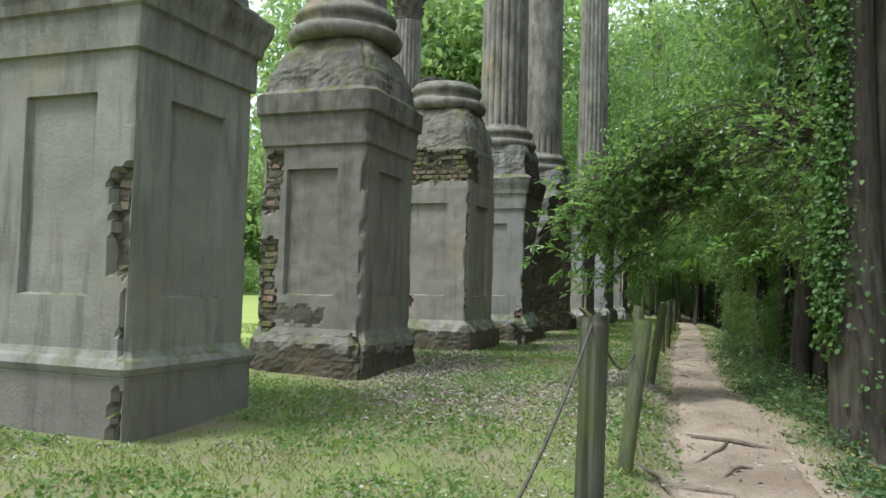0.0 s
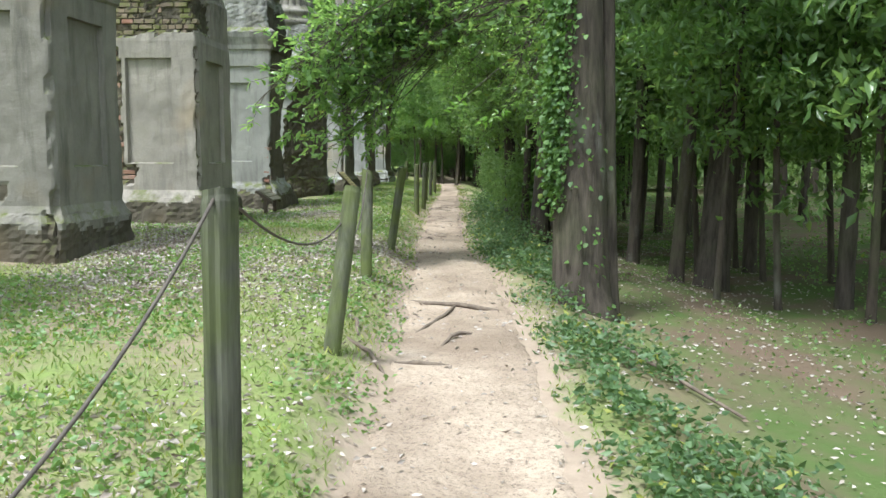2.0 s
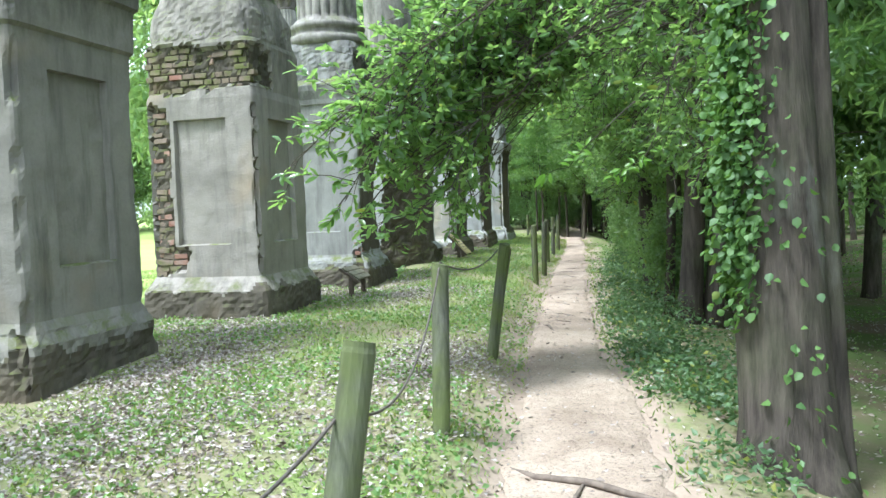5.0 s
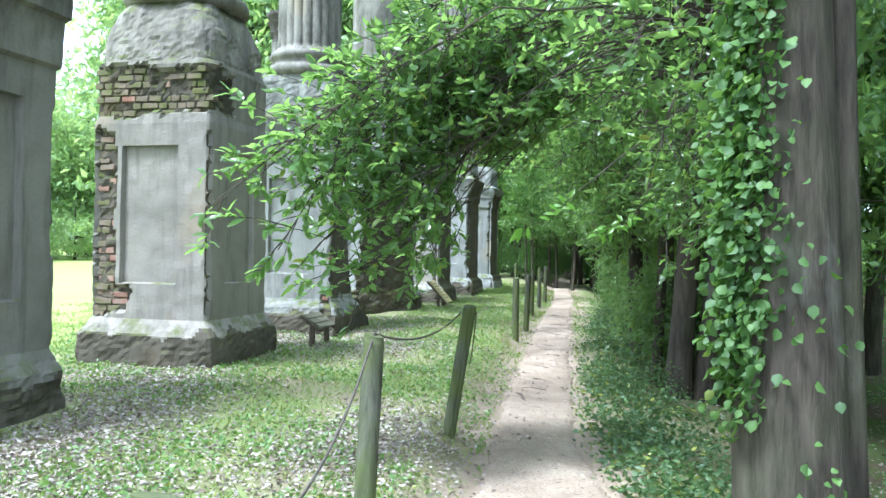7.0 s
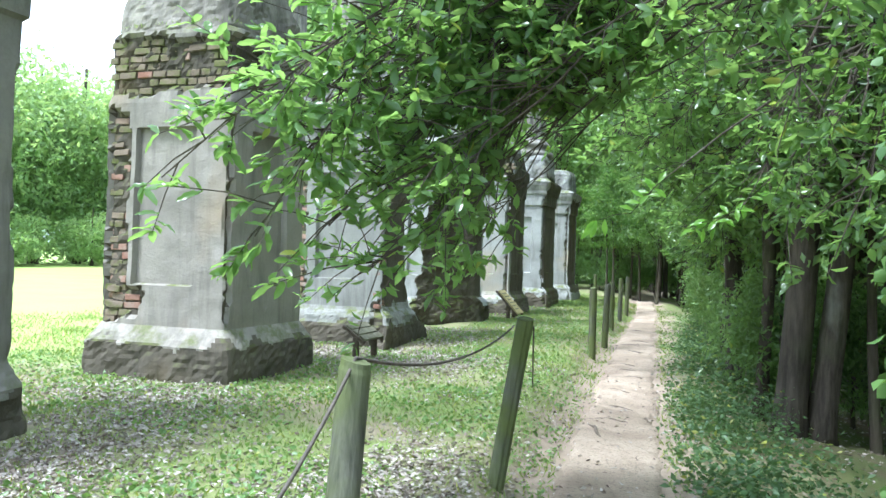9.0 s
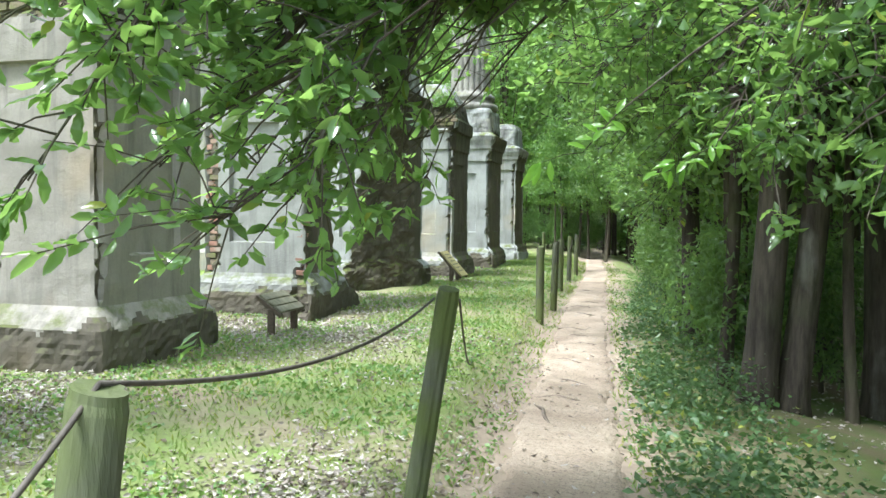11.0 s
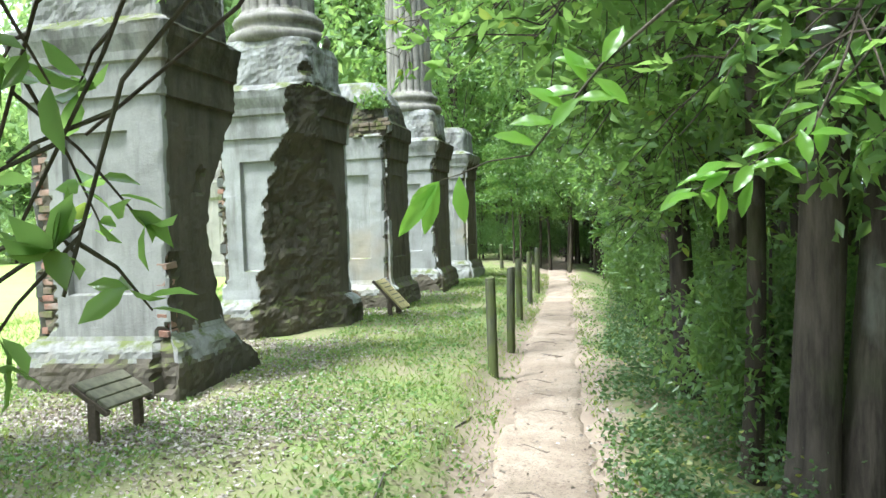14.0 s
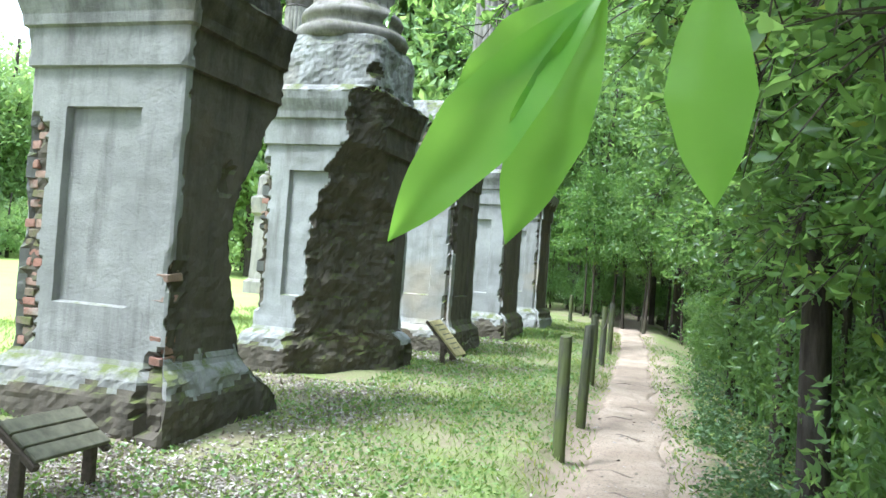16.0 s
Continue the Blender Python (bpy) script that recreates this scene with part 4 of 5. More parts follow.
# the twin-stemmed tree farther on, and thin stems beside it
for (x, y, rad, h, nm, lab) in ((5.31, 13.35, 0.155, 13, "twin_tree", "stout dark twin-stemmed tree at the path edge"), (5.06, 14.0, 0.075, 7, "thin_tree", "thin dark leaning stem"), (5.25, 15.4, 0.09, 9, "thin_tree", "slim dark tree trunk with ivy"),
                                (4.87, 16.7, 0.13, 9, "thin_tree", "slim dark tree trunk with ivy"), (5.85, 9.6, 0.10, 8, "bough_tree", "small tree whose leafy boughs overhang the path"), (4.75, 18.2, 0.10, 9, "thin_tree", "slim dark trunk close to the path"),
                                (7.2, 10.9, 0.10, 12, "thin_tree", "straight brown tree trunk in the wood"), (4.5, 22.6, 0.09, 9, "thin_tree", "slim dark trunk close to the path"), (6.6, 14.4, 0.16, 13, "thin_tree", "straight brown tree trunk in the wood")):
    t = thing(nm, lab, "tree")
    g = float(gz(x, y)) - 0.15
    V, F = trunk_arrays(x, y, g, h, rad, (0.01, 0.0), 18, x + y, 0.4, 30)
    child("trunk", smooth(quads_to_mesh("trunk", V, F, M_DARKBARK if rad < 0.12 else M_BARK)), t)
    if nm == "twin_tree":
        V, F = trunk_arrays(x + 0.29, y + 0.10, g, h, rad * 0.85, (0.09, 0.03), 18, x + 2, 0.4, 30)
        child("second_stem", smooth(quads_to_mesh("second_stem", V, F, M_BARK)), t)
    me, c = crown_mesh(int(y * 10), (x + 0.4, y, h * 0.62), (2.0, 2.0, h * 0.33), 80, 1200 if nm == "bough_tree" else 5000, 0.35, 0.14, M_FAR)
    add_limbs(limbs(int(y * 10), (x, y, g + 1.6), c[:10], rad * 0.3, h * 0.8), M_DARKBARK, t)
    child("crown", me, t, "crown of green leaves")


# ---- boughs over the path ----
def broad_leaf(seed, length, width):
    """One curved leaf with a midrib fold and a wavy edge, along +x."""
    r = np.random.default_rng(seed)
    rows = 9
    V, F = [], []
    for i in range(rows):
        f = i / (rows - 1)
        w = width * 0.5 * math.sin(math.pi * min(1, f * 0.86 + 0.06)) ** 0.75 * (1 + 0.1 * math.sin(i * 2.4 + seed)) if i < rows - 1 else 0.001
        x, z = length * f, -length * 0.22 * f * f + r.normal() * 0.002
        V += [(x, -w, z + w * 0.35), (x, 0, z), (x, w, z + w * 0.35)]
        if i:
            a = 3 * (i - 1)
            F += [(a, a + 1, a + 4, a + 3), (a + 1, a + 2, a + 5, a + 4)]
    me = bpy.data.meshes.new("leaf")
    me.from_pydata(V, [], F)
    me.materials.append(M_LEAF)
    return smooth(me)


LEAVES = [broad_leaf(i, 0.075 + 0.010 * i, 0.032 + 0.003 * (i % 3)) for i in range(5)]


def clear_of_walk(p):
    """Keeps leaves out of the way that the walker takes."""
    mid = float(np.interp(p[1], [5, 6.9, 8.5, 10], [4.5, 4.45, 4.1, 3.85]))
    wide = float(np.interp(p[1], [5, 9, 9.8, 10.6], [0.7, 0.55, 0.45, 0.3]))
    return not (abs(p[0] - mid) < wide and p[2] < 2.5 and p[1] < 10.6)


def bough(name, label, origin, tips, seed, thick, sprays, single, leaf_len, via=None):
    """Limbs from one origin to several tips, with whorls of leaves along their outer halves."""
    t = thing(name, label, "branch")
    r = np.random.default_rng(seed)
    wood, twigs, P, D = [], [], [], []
    for tp in tips:
        s, e = Vector(origin), Vector(tp)
        arch = 0.10 * (e - s).length
        ctrl = Vector(via) + Vector(r.normal(size=3) * 0.38) if via else s.lerp(e, 0.5)
        pts = []
        for f in np.linspace(0, 1, 11):
            q = s.lerp(ctrl, f).lerp(ctrl.lerp(e, f), f) + Vector((0, 0, arch * math.sin(f * math.pi))) + Vector(r.normal(size=3) * 0.03)
            pts.append(q)
        wood.append(tube_arrays(pts, list(np.linspace(thick, 0.0035, 11)), 6))
        for _ in range(sprays):
            f = r.uniform(0.42, 1.0) ** 0.7
            i = min(9, int(f * 10))
            root = pts[i].lerp(pts[i + 1], f * 10 - i)
            way = (pts[i + 1] - pts[i]).normalized()
            end = root + way * r.uniform(0.05, 0.28) + Vector(r.normal(size=3) * 0.16) + Vector((-0.03, -0.04, 0.0))
            mid = root.lerp(end, 0.5) + Vector((0, 0, 0.02))
            if not (clear_of_walk(root) and clear_of_walk(end)):
                continue
            twigs.append(tube_arrays([root, mid, end], [0.0045, 0.0035, 0.002], 4))
            for _k in range(int(r.integers(6, 11))):
                p = end + (root - end) * r.random() ** 1.5 * 0.4
                d = (end - root).normalized() * 0.7 + Vector(r.normal(size=3) * np.array([0.8, 0.8, 0.45])) + Vector((0, 0, 0.12))
                if clear_of_walk(p) and clear_of_walk(p + d.normalized() * leaf_len):
                    P.append(tuple(p))
                    D.append(tuple(d))
    for V, F in wood:
        child("branch", quads_to_mesh("branch", V, F, M_DARKBARK), t)
    V, F = join_arrays(twigs)
    tagged(child("twig_spray", quads_to_mesh("twig_spray", V, F, M_DARKBARK), t, "thin dark twigs"), kind="stuff")
    P, D = np.array(P), np.array(D)
    order = np.argsort(P[:, 1] + 0.3 * P[:, 0])
    near = set(order[:single].tolist())
    for i in sorted(near):
        q = Vector(D[i]).to_track_quat("X", "Z").to_matrix().to_4x4()
        lf = new("leaf", LEAVES[i % 5])
        lf.parent = t
        lf.matrix_local = Matrix.Translation(P[i]) @ q @ pose(0, 0, 0, float(r.normal() * 25), 0, 0)
    rest = np.array([i for i in range(len(P)) if i not in near])
    if len(rest):
        L = leaf_len * (0.75 + 0.5 * r.random(len(rest)))
        V, F = full_leaf_arrays(P[rest], D[rest], L, L * 0.42, r)
        tagged(child("foliage", np_mesh("foliage", V, F, M_LEAF), t, "many narrow glossy leaves"), kind="stuff")
    return t


r = np.random.default_rng(61)
tips = [(2.30, 7.25, 1.97), (2.45, 7.6, 2.25), (2.6, 7.5, 1.75), (2.5, 7.9, 2.6), (2.75, 8.0, 1.85), (2.9, 8.4, 2.2), (3.0, 7.9, 1.62), (3.1, 8.6, 1.75), (3.3, 8.5, 2.5), (3.4, 8.9, 1.9), (3.6, 8.8, 2.2), (2.7, 8.5, 2.9), (3.2, 9.2, 2.9), (3.7, 9.2, 2.6), (2.7, 7.7, 2.05), (2.85, 7.6, 2.4), (3.0, 8.1, 2.1), (3.1, 8.3, 2.35), (3.2, 8.0, 2.0), (3.3, 8.7, 2.15), (3.45, 8.4, 2.0)]
tips = [(a, min(b, 7.6 + 0.6 * (b - 7.25)), c) for a, b, c in tips]
bough("overhanging_bough", "leafy bough with glossy narrow leaves hanging over the path", (5.5, 9.4, 3.5), tips, 62, 0.010, 46, 300, 0.085, (4.2, 8.4, 3.15))
tips = [(3.3, 8.5, 2.0), (3.1, 8.7, 2.2), (3.4, 8.75, 2.4), (2.9, 8.6, 1.9), (3.2, 8.8, 1.75), (3.45, 8.45, 2.5), (3.0, 8.3, 2.3), (3.35, 8.9, 2.1), (2.7, 8.7, 2.5), (3.0, 8.9, 2.6), (3.5, 8.9, 2.65), (2.75, 8.4, 1.65)]
bough("overhanging_bough", "leafy bough with bright narrow leaves close above the path", (5.5, 9.5, 3.6), tips, 67, 0.009, 26, 150, 0.09, (4.3, 9.0, 3.3))
tips = [(3.19, 9.25, 1.83), (3.08, 9.32, 1.95), (3.30, 9.20, 1.80), (3.0, 9.1, 2.15), (3.25, 9.4, 2.05)]
bough("overhanging_bough", "slender bough ending in a drooping cluster of bright leaves", (5.8, 9.7, 3.7), tips, 70, 0.009, 17, 90, 0.09, (4.3, 9.5, 3.0))
tips = [(4.7, 10.4, 2.1), (5.0, 10.2, 1.9), (4.6, 10.9, 2.4), (5.2, 10.6, 2.3), (4.45, 11.4, 2.2), (4.9, 11.4, 1.95), (5.3, 11.2, 2.7), (4.3, 11.2, 2.8), (4.0, 11.0, 3.0), (3.7, 10.8, 3.2), (4.8, 9.9, 2.6), (5.3, 9.6, 2.2), (4.4, 12.0, 2.6), (3.9, 12.0, 2.9)]
bough("overhanging_bough", "leafy bough with long bright leaves beside the path", (5.75, 11.2, 3.5), tips, 63, 0.012, 13, 280, 0.09)
tips = [(4.6, 13.6, 2.0), (4.4, 14.6, 2.2), (4.3, 15.6, 1.9), (4.0, 15.0, 2.8), (4.5, 16.6, 1.8), (3.7, 16.0, 3.0), (4.2, 17.4, 2.3), (3.5, 14.4, 3.3)]
bough("overhanging_bough", "dense drooping bough of dark green leaves", (5.4, 15.2, 3.6), tips, 64, 0.018, 75, 0, 0.09)
tips = [(4.2, 19.5, 2.0), (3.9, 20.5, 2.4), (3.6, 21.5, 2.6), (4.1, 22.5, 1.8), (3.2, 22.0, 3.2), (3.7, 24, 2.0), (3.4, 25.5, 2.4), (2.9, 24.5, 3.0)]
bough("overhanging_bough", "dense drooping bough of dark green leaves", (5.2, 21.6, 3.8), tips, 65, 0.018, 75, 0, 0.10)
tips = [(4.7, 7.6, 3.0), (4.4, 8.1, 3.2), (4.9, 8.2, 2.5), (5.2, 8.3, 2.0), (5.0, 8.8, 2.3), (5.4, 8.7, 1.7), (4.0, 8.6, 3.4), (4.6, 8.9, 2.9), (5.6, 8.4, 2.6)]
bough("overhanging_bough", "leafy bough hanging beside the ivy-clad tree", (5.7, 9.4, 4.0), tips, 66, 0.012, 26, 0, 0.085)

tips = [(2.5, 14.3, 3.3), (2.9, 13.8, 3.7), (2.2, 14.9, 4.1), (1.9, 14.8, 3.9), (2.6, 15.2, 4.6), (3.2, 14.6, 4.2), (3.4, 15.4, 3.6), (2.0, 15.6, 4.7), (2.8, 16.2, 3.9), (3.5, 13.6, 4.4)]
bough("overhanging_bough", "high spreading bough of bright leaves before the columns", (5.25, 15.4, 5.4), tips, 68, 0.02, 62, 0, 0.095)
tips = [(4.2, 10.9, 2.75), (3.9, 11.4, 2.6), (3.6, 11.9, 2.9), (4.3, 12.2, 2.5), (4.0, 12.9, 2.7), (3.7, 13.2, 3.2), (4.5, 13.0, 2.3), (4.1, 10.6, 3.2), (3.5, 11.0, 3.4)]
bough("overhanging_bough", "leafy bough arching low across the path", (5.4, 13.2, 4.0), tips, 69, 0.015, 46, 0, 0.09)

# the twig with two large leaves close to the walker's head
def lobed_leaf(length, lobes, mat):
    """One leaf along +x; lobes: (share of the length, half width, turn in degrees), folded at each rib."""
    steps = 18
    V, F = [], []
    for k, (share, wide, turn) in enumerate(lobes):
        c, s = math.cos(radians(turn)), math.sin(radians(turn))
        base = len(V)
        for i in range(steps + 1):
            f = i / steps
            w = max(0.0004, length * wide * float(np.interp(f, [0, 0.12, 0.35, 0.55, 0.8, 0.93, 1], [0.02, 0.35, 0.82, 1.0, 0.68, 0.26, 0])))
            x = length * share * f
            for g in (1.0, 0.5, 0.0, -0.5, -1.0):
                z = 0.30 * w * abs(g) - 0.20 * length * f * f * share + 0.010 * length * math.sin(f * 19 + k) * g - 0.0015 * k
                V.append((x * c - w * g * s, x * s + w * g * c, z))
            if i:
                a = base + 5 * (i - 1)
                F += [(a + j, a + j + 1, a + j + 6, a + j + 5) for j in range(4)]
    me = bpy.data.meshes.new("leaf")
    me.from_pydata(V, [], F)
    me.materials.append(mat)
    return smooth(me)


LOBED = lobed_leaf(0.175, [(1.0, 0.13, 0), (0.80, 0.12, 21), (0.55, 0.09, -16)], M_BIGLEAF)
POINTED = lobed_leaf(0.118, [(1.0, 0.19, 0)], M_BIGLEAF)
SIDE_LEAF = lobed_leaf(0.105, [(1.0, 0.2, 0)], M_BIGLEAF)


def hang_leaf(me, base, tipp, up, parent):
    d = (Vector(tipp) - Vector(base)).normalized()
    up = Vector(up)
    up = (up - d * up.dot(d)).normalized()
    turn = Matrix((d, up.cross(d), up)).transposed().to_4x4()
    lf = new("leaf", me)
    lf.parent = parent
    lf.matrix_local = Matrix.Translation(base) @ turn


tw = thing("leafy_twig", "slim twig with large lobed bright green leaves", "branch")
pts = [(3.79, 10.02, 1.99), (3.845, 10.02, 2.005), (3.92, 9.99, 2.03), (4.03, 9.93, 2.035), (4.10, 9.94, 2.12), (4.20, 9.97, 2.24), (4.6, 10.3, 2.62), (5.35, 11.2, 3.3), (5.75, 11.2, 3.5)]
V, F = tube_arrays(pts, [0.0012, 0.0016, 0.002, 0.0028, 0.0035, 0.004, 0.007, 0.012, 0.014], 6)
child("stem", quads_to_mesh("stem", V, F, M_DARKBARK), tw)
hang_leaf(LOBED, (3.79, 10.02, 1.99), (3.685, 10.0, 1.86), (0.25, -1, 0.15), tw)
hang_leaf(POINTED, (3.842, 10.02, 2.0), (3.845, 10.015, 1.87), (-0.2, -1, 0.1), tw)
for f, dx, dz in ((0.1, -0.8, 0.35), (0.25, 0.5, 0.6), (0.35, -0.9, 0.15), (0.5, -0.7, 0.55), (0.6, 0.8, 0.1), (0.7, -1.0, 0.1), (0.78, -0.4, 0.9), (0.85, 0.8, -0.5), (0.93, -0.8, 0.45), (1.0, 0.4, 0.8)):
    p = Vector(pts[3]).lerp(Vector(pts[5]), f)
    hang_leaf(SIDE_LEAF, p, p + Vector((dx, -0.15 + 0.4 * (f - 0.5), dz)), (0.2 * dz, -0.75, 0.7), tw)

# a second spray of the same leaves on the wood side
tw = thing("leafy_twig", "slim twig with long bright green leaves on the wood side", "branch")
pts = [(4.42, 10.30, 1.95), (4.55, 10.33, 2.0), (4.72, 10.4, 2.1), (4.95, 10.6, 2.35), (5.4, 11.0, 2.9), (5.75, 11.2, 3.45)]
V, F = tube_arrays(pts, [0.0015, 0.002, 0.003, 0.005, 0.009, 0.013], 6)
child("stem", quads_to_mesh("stem", V, F, M_DARKBARK), tw)
rb = np.random.default_rng(17)
for i in range(26):
    f = i / 25 * 3.2
    j = min(3, int(f))
    p = Vector(pts[j]).lerp(Vector(pts[j + 1]), f - j) + Vector(rb.normal(size=3) * 0.02)
    hang_leaf(SIDE_LEAF, p, p + Vector((rb.normal() - 0.3, rb.normal() * 0.5 - 0.2, rb.normal() * 0.6 - 0.1)), (rb.normal() * 0.3, -0.6, 0.8), tw)


# ---- grass, weeds and fallen leaves ----
def scatter(n, x0, x1, y0, y1, r, power=1.6):
    """More of them where the walk comes near."""
    y = y0 + (y1 - y0) * r.random(n) ** power
    x = r.uniform(x0, x1, n)
    return x, y


def off_things(x, y):
    keep = np.ones(len(x), bool)
    for px, ys in PLINTHS:
        keep &= ~((np.abs(x - (px - 0.335)) < 0.86) & (np.abs(y - ys - HALF) < 0.86))
    return keep


def patch(x, y, s, seed):
    return np.array([noise.noise((a * s, b * s, seed)) for a, b in zip(x, y)])


r = np.random.default_rng(71)
x, y = scatter(310000, -8.0, 5.6, -2.5, 34, r)
soft = (x > -7.6 + 1.2 * r.random(len(x)) ** 0.5) & (y > -2.5 + 2.0 * r.random(len(x)) ** 2)
x, y = x[soft], y[soft]
d = x - path_x(y)
half_at = np.interp(y, [-6, 2.4, 6.6, 8.5, 10, 15, 30], [0.55, 0.54, 0.50, 0.42, 0.35, 0.36, 0.31])
keep = off_things(x, y) & (np.abs(d) > half_at * (0.9 + 0.3 * r.random(len(x)))) & (patch(x, y, 0.9, 3) > -0.25 + 0.25 * r.normal(size=len(x))) & (d < half_at + 0.35 * r.random(len(x)))
x, y = x[keep], y[keep]
n = len(x)
P = np.stack([x, y, gz(x, y) - 0.005], 1)
D = np.stack([r.normal(size=n) * 0.6, r.normal(size=n) * 0.6, np.ones(n) * 0.8], 1)
L = r.uniform(0.025, 0.075, n) * np.clip(1 + (y - 12) / 30, 0.9, 1.7)
V, F = leaf_arrays(P, D, L, 0.006 + L * 0.10, r, 0.1)
tagged(new("grass", np_mesh("grass", V, F, M_GRASS)), "short patchy grass of the lawn", "grass", kind="stuff")

x, y = scatter(110000, -3.0, 4.4, -1, 30, r)
d = x - path_x(y)
keep = off_things(x, y) & (np.abs(d) > 0.42) & (patch(x, y, 0.8, 8) + 0.35 * patch(x, y, 2.6, 5) > -0.06)
x, y = x[keep], y[keep]
n = len(x)
P = np.stack([x, y, gz(x, y) + r.uniform(0.0, 0.045, n)], 1)
D = np.stack([r.normal(size=n), r.normal(size=n), r.normal(size=n) * 0.25 + 0.2], 1)
L = r.uniform(0.02, 0.05, n)
V, F = leaf_arrays(P, D, L, L * 0.7, r, 0.1)
tagged(new("lawn_weeds", np_mesh("lawn_weeds", V, F, M_WEED)), "low broad-leaved weeds spread through the lawn", "weeds", kind="stuff")

x, y = scatter(34000, -2.2, 4.2, -0.5, 26, r, 1.3)
d = x - path_x(y)
keep = off_things(x, y) & (np.abs(d) > 0.30) & (patch(x, y, 0.55, 15) + 0.5 * patch(x, y, 1.8, 25) > np.where(y < 4.5, 0.26, 0.14) + 0.12 * r.normal(size=len(x)))
x, y = x[keep], y[keep]
for hx, hy, sx, sy, hn in ((1.9, 6.0, 0.6, 0.7, 5200), (1.1, 7.6, 0.4, 0.7, 4600), (2.9, 8.4, 0.35, 0.7, 3400), (1.0, 13.4, 0.8, 0.7, 6400), (0.9, 16.0, 0.3, 0.6, 1500), (0.8, 9.0, 0.4, 0.5, 1200), (3.3, 6.2, 0.2, 1.2, 900)):
    x = np.concatenate([x, hx + r.normal(size=hn) * sx])
    y = np.concatenate([y, hy + r.normal(size=hn) * sy])
# thick drifts at the foot of the plinths
rl = np.random.default_rng(606)
for px, ys in PLINTHS[2:7]:
    x = np.concatenate([x, px + 0.1 + rl.normal(size=2600) * 0.6])
    y = np.concatenate([y, ys - 0.75 + rl.normal(size=2600) * 0.4])
keep = off_things(x, y)
x, y = x[keep], y[keep]
n = len(x)
P = np.stack([x, y, gz(x, y) + r.uniform(0.004, 0.03, n)], 1)
D = np.stack([r.normal(size=n), r.normal(size=n), r.normal(size=n) * 0.15], 1)
L = r.uniform(0.02, 0.05, n)
V, F = leaf_arrays(P, D, L, L * 0.5, r, 0.2)
tagged(new("leaf_litter", np_mesh("leaf_litter", V, F, M_LITTER)), "scattered pale and brown dead leaves on the lawn", "dead leaves", kind="stuff")

# low plants on the woodland floor
rw = np.random.default_rng(505)
x, y = scatter(42000, 6.0, 22.0, -1, 36, rw, 1.3)
keep = (patch(x, y, 0.45, 61) + 0.4 * patch(x, y, 1.7, 62) > 0.0) & (x - path_x(y) > 1.2)
x, y = x[keep], y[keep]
n = len(x)
P = np.stack([x, y, gz(x, y) + rw.uniform(0.0, 0.16, n)], 1)
D = np.stack([rw.normal(size=n), rw.normal(size=n), rw.normal(size=n) * 0.3 + 0.25], 1)
L = rw.uniform(0.05, 0.12, n) * np.clip((x - 3) / 9, 0.4, 1.0)
V, F = leaf_arrays(P, D, L, L * 0.55, rw, 0.1)
tagged(new("woodland_plants", np_mesh("woodland_plants", V, F, M_WEED)), "patchy low green plants on the shaded woodland floor", "plants", kind="stuff")

# undergrowth on the bank between path and wood
x, y = scatter(8200, 4.0, 7.4, -0.5, 32, r, 1.4)
d = x - path_x(y)
keep = (d > np.where(y < 8, 0.64, 0.50) + 0.15 * r.random(len(x))) & (d < 1.0 + 0.7 * r.random(len(x))) & (np.hypot(x - TX, y - TY) > 0.36) & (patch(x, y, 0.9, 33) > np.where(y < 8, 0.02, -0.2))
x, y, d = x[keep], y[keep], d[keep]
hh = np.interp(d, [0.45, 0.9, 1.4, 2.6], [0.05, 0.22, 0.40, 0.28]) * np.interp(y, [5, 9], [0.45, 1.0]) * r.uniform(0.6, 1.5, len(x))
cnt = 20
X, Y, Z = np.repeat(x, cnt), np.repeat(y, cnt), np.repeat(hh, cnt)
n = len(X)
f = r.random(n)
px, pyy = X + r.normal(size=n) * 0.10, Y + r.normal(size=n) * 0.10
P = np.stack([px, pyy, gz(px, pyy) + Z * f], 1)
D = np.stack([r.normal(size=n), r.normal(size=n), r.normal(size=n) * 0.4 + 0.1], 1)
L = r.uniform(0.025, 0.075, n)
V, F = leaf_arrays(P, D, L, L * 0.55, r, 0.15)
tagged(new("undergrowth", np_mesh("undergrowth", V, F, M_BANK)), "low leafy undergrowth on the bank beside the path", "undergrowth", kind="stuff")

# dead twigs and leaves on the bank and path
x, y = scatter(10000, 3.2, 9.0, -0.5, 26, r, 1.3)
P = np.stack([x, y, gz(x, y) + 0.02], 1)
n = len(x)
D = np.stack([r.normal(size=n), r.normal(size=n), r.normal(size=n) * 0.12], 1)
keep = (np.abs(x - path_x(y)) > 0.4) | (r.random(n) < 0.6)
P, D = P[keep], D[keep]
L = r.uniform(0.02, 0.06, len(P))
V, F = leaf_arrays(P, D, L, L * 0.42, r, 0.2)
tagged(new("leaf_litter", np_mesh("leaf_litter", V, F, M_LITTER)), "dead leaves on the bank and woodland floor", "dead leaves", kind="stuff")


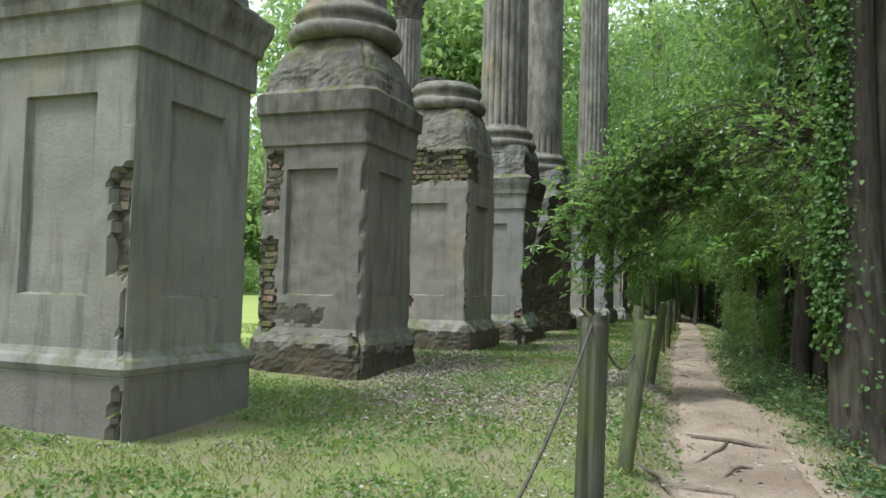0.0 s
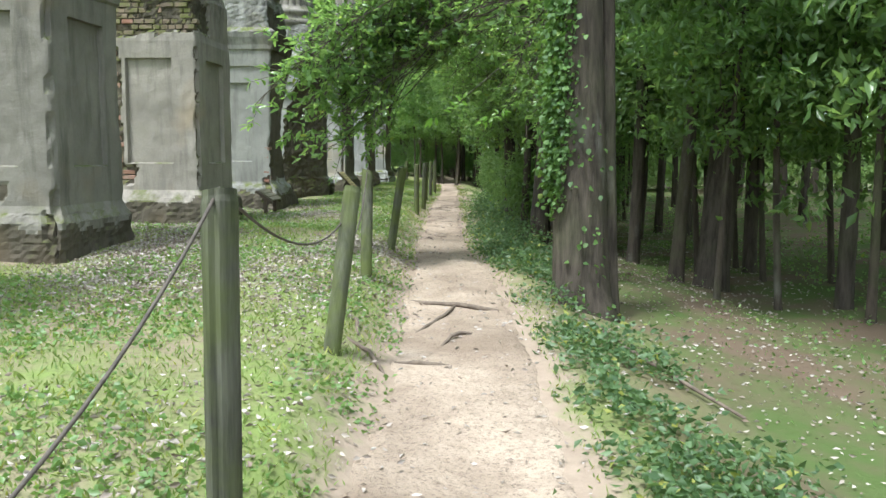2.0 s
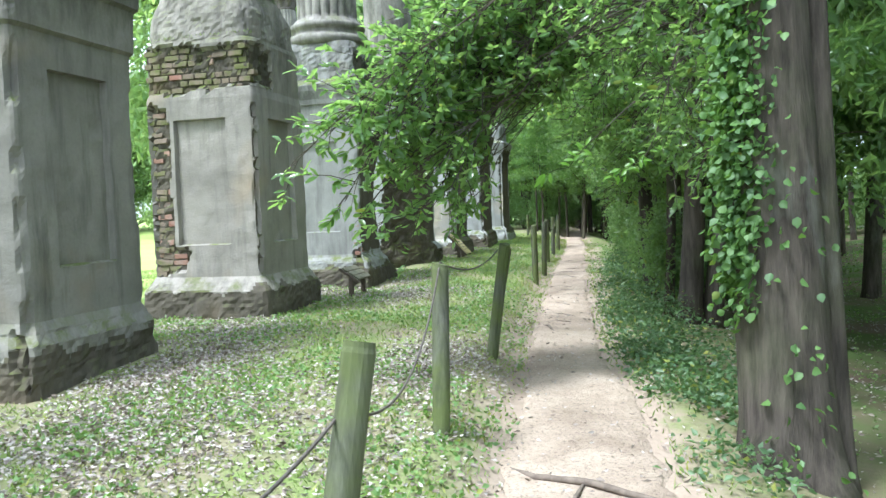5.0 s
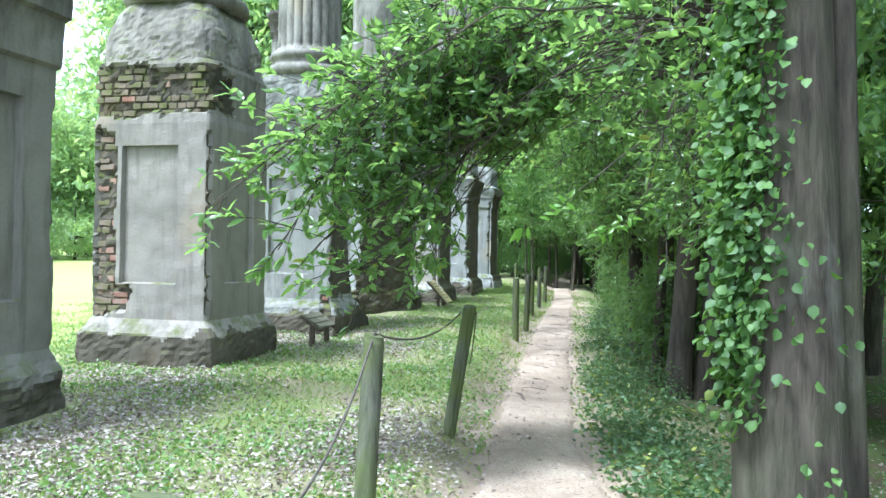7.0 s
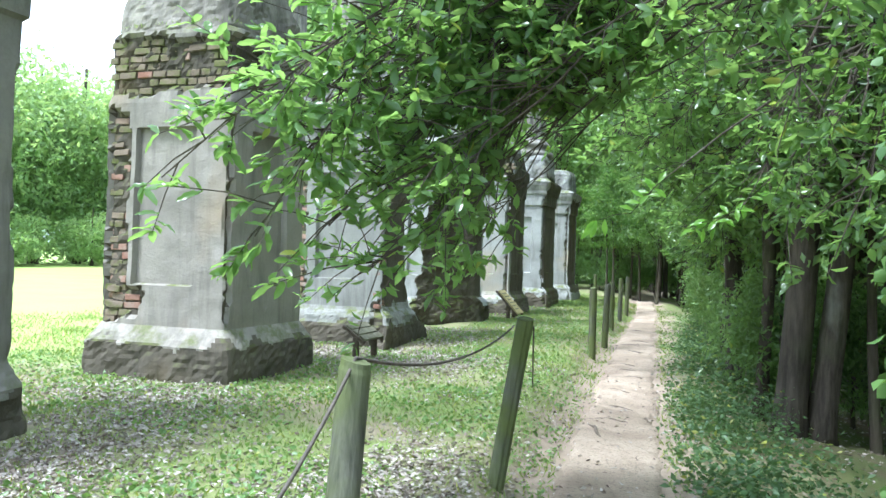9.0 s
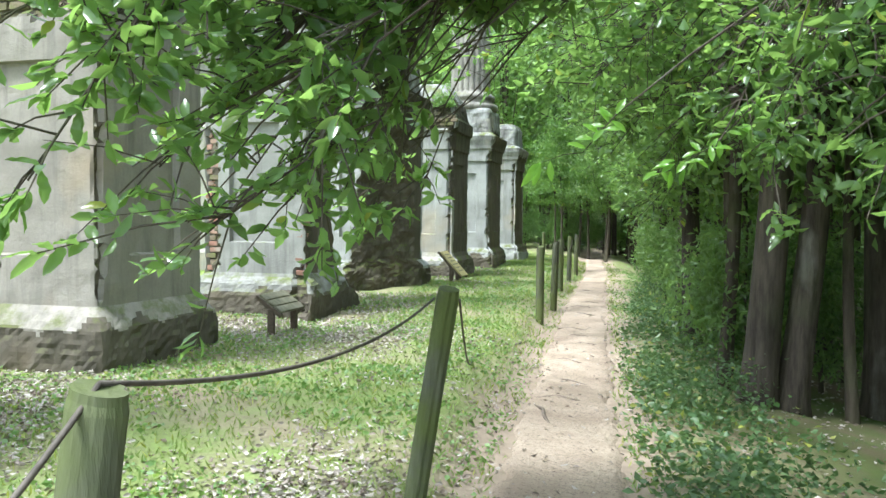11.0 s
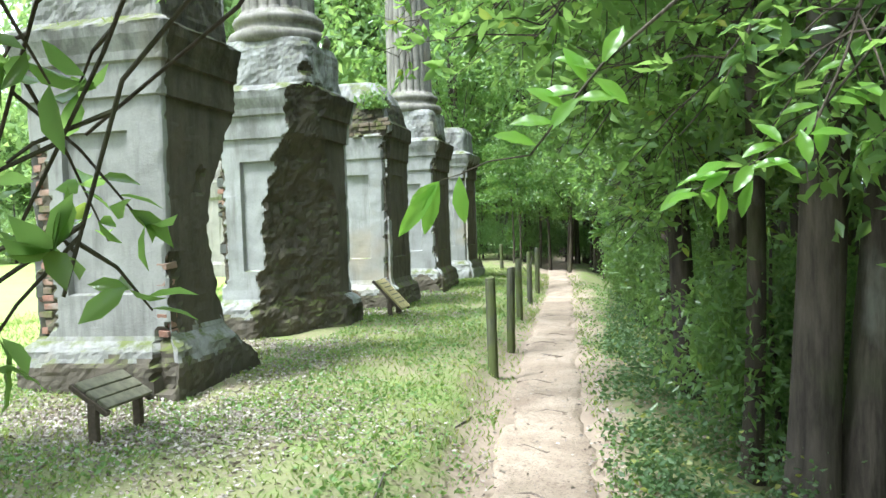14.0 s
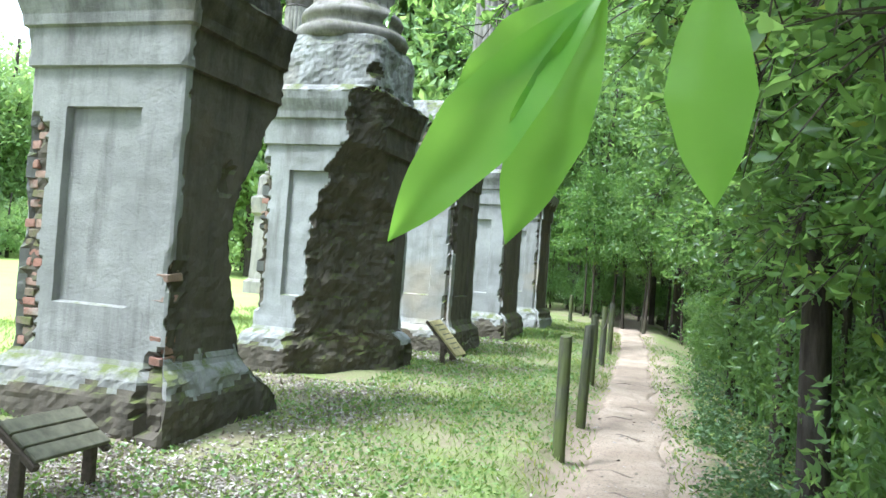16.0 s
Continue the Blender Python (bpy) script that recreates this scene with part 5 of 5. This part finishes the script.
def root(pts, rad, label):
    q = [Vector((x, y, float(gz(x, y)) + z)) for x, y, z in pts]
    fine = []
    for a, b in zip(q, q[1:]):
        fine += [a.lerp(b, f) + Vector((0, 0, 0.006 * noise.noise((a.x * 9 + f * 4, a.y, 0)))) for f in np.linspace(0, 1, 6)[:-1]]
    fine.append(q[-1])
    m = len(fine)
    V, F = tube_arrays(fine, [0.62 * rad * (0.5 + 0.5 * math.sin(math.pi * (i + 1) / (m + 1))) for i in range(m)], 8)
    tagged(new("root", smooth(quads_to_mesh("root", V, F, M_ROOT))), label, "root", "roots across the path")


root([(3.85, 6.60, -0.01), (4.09, 6.40, 0.02), (4.39, 6.33, 0.03), (4.61, 6.19, 0.025), (4.87, 6.12, -0.01)], 0.034, "bare tree root crossing the sandy path")
root([(4.36, 6.33, 0.02), (4.31, 5.94, 0.025), (4.19, 5.47, 0.02), (4.07, 5.22, -0.01)], 0.026, "forked bare root on the path")
root([(4.33, 4.88, -0.01), (4.42, 5.08, 0.04), (4.48, 5.2, 0.03), (4.64, 5.28, -0.01)], 0.024, "knotted root stub on the path")
root([(4.06, 4.45, 0.0), (4.26, 4.43, 0.025), (4.51, 4.44, -0.005)], 0.028, "short root across the path")
root([(3.67, 4.57, 0.0), (3.94, 4.41, 0.03), (4.09, 4.15, -0.01)], 0.024, "exposed root at the path edge")
root([(3.50, 11.8, 0.0), (3.62, 11.45, 0.03), (3.66, 11.2, 0.03), (3.76, 10.95, -0.01)], 0.022, "pale root curving at the path edge")
for i, yy in enumerate((12.1, 13.0, 14.0, 15.2, 15.9, 16.7, 18.1, 19.2, 20.2, 22.4)):
    c = float(path_x(yy))
    q = (-0.34, -0.28, -0.36, -0.2, -0.3)[i % 5]
    root([(c + q, yy, 0.0), (c + q + 0.2, yy + 0.10, 0.014), (c + q + 0.38, yy - 0.06, 0.012), (c + q + 0.5, yy + 0.05 * (i % 5), -0.012)], 0.017, "thin root crossing the path")
root([(5.45, 6.5, 0.03), (5.54, 5.8, 0.06), (5.68, 5.2, 0.05), (6.3, 4.3, 0.03)], 0.028, "fallen branch lying on the bank")
root([(3.55, 5.3, 0.0), (3.74, 5.0, 0.03), (3.8, 4.7, -0.01)], 0.025, "mossy root by the fence post")

# weeds on the broken tops
r = np.random.default_rng(91)
for k, cnt, ln in ((3, 260, 0.10), (5, 420, 0.13), (6, 260, 0.12), (2, 160, 0.06), (4, 200, 0.07)):
    px, ys = PLINTHS[k]
    x = px - 0.335 + r.uniform(-0.75, 0.75, cnt)
    y = ys + r.uniform(-0.05, 0.12, cnt)
    z = np.full(cnt, 3.80) + 0.02
    if k in (5,):
        x, y, z = px + 0.15 + r.normal(size=cnt) * 0.12, ys + r.normal(size=cnt) * 0.08, 4.0 + np.abs(r.normal(size=cnt)) * 0.14
    P = np.stack([x, y, z], 1)
    D = np.stack([r.normal(size=cnt), r.normal(size=cnt), np.ones(cnt)], 1)
    L = r.uniform(0.4, 1.0, cnt) * ln
    V, F = leaf_arrays(P, D, L, L * (0.45 if k == 5 else 0.15), r, 0.1)
    tagged(new("ledge_weeds", np_mesh("ledge_weeds", V, F, M_GRASS if k != 5 else M_WEED)), "tufts of weeds growing on a broken plinth ledge", "weeds", kind="stuff")
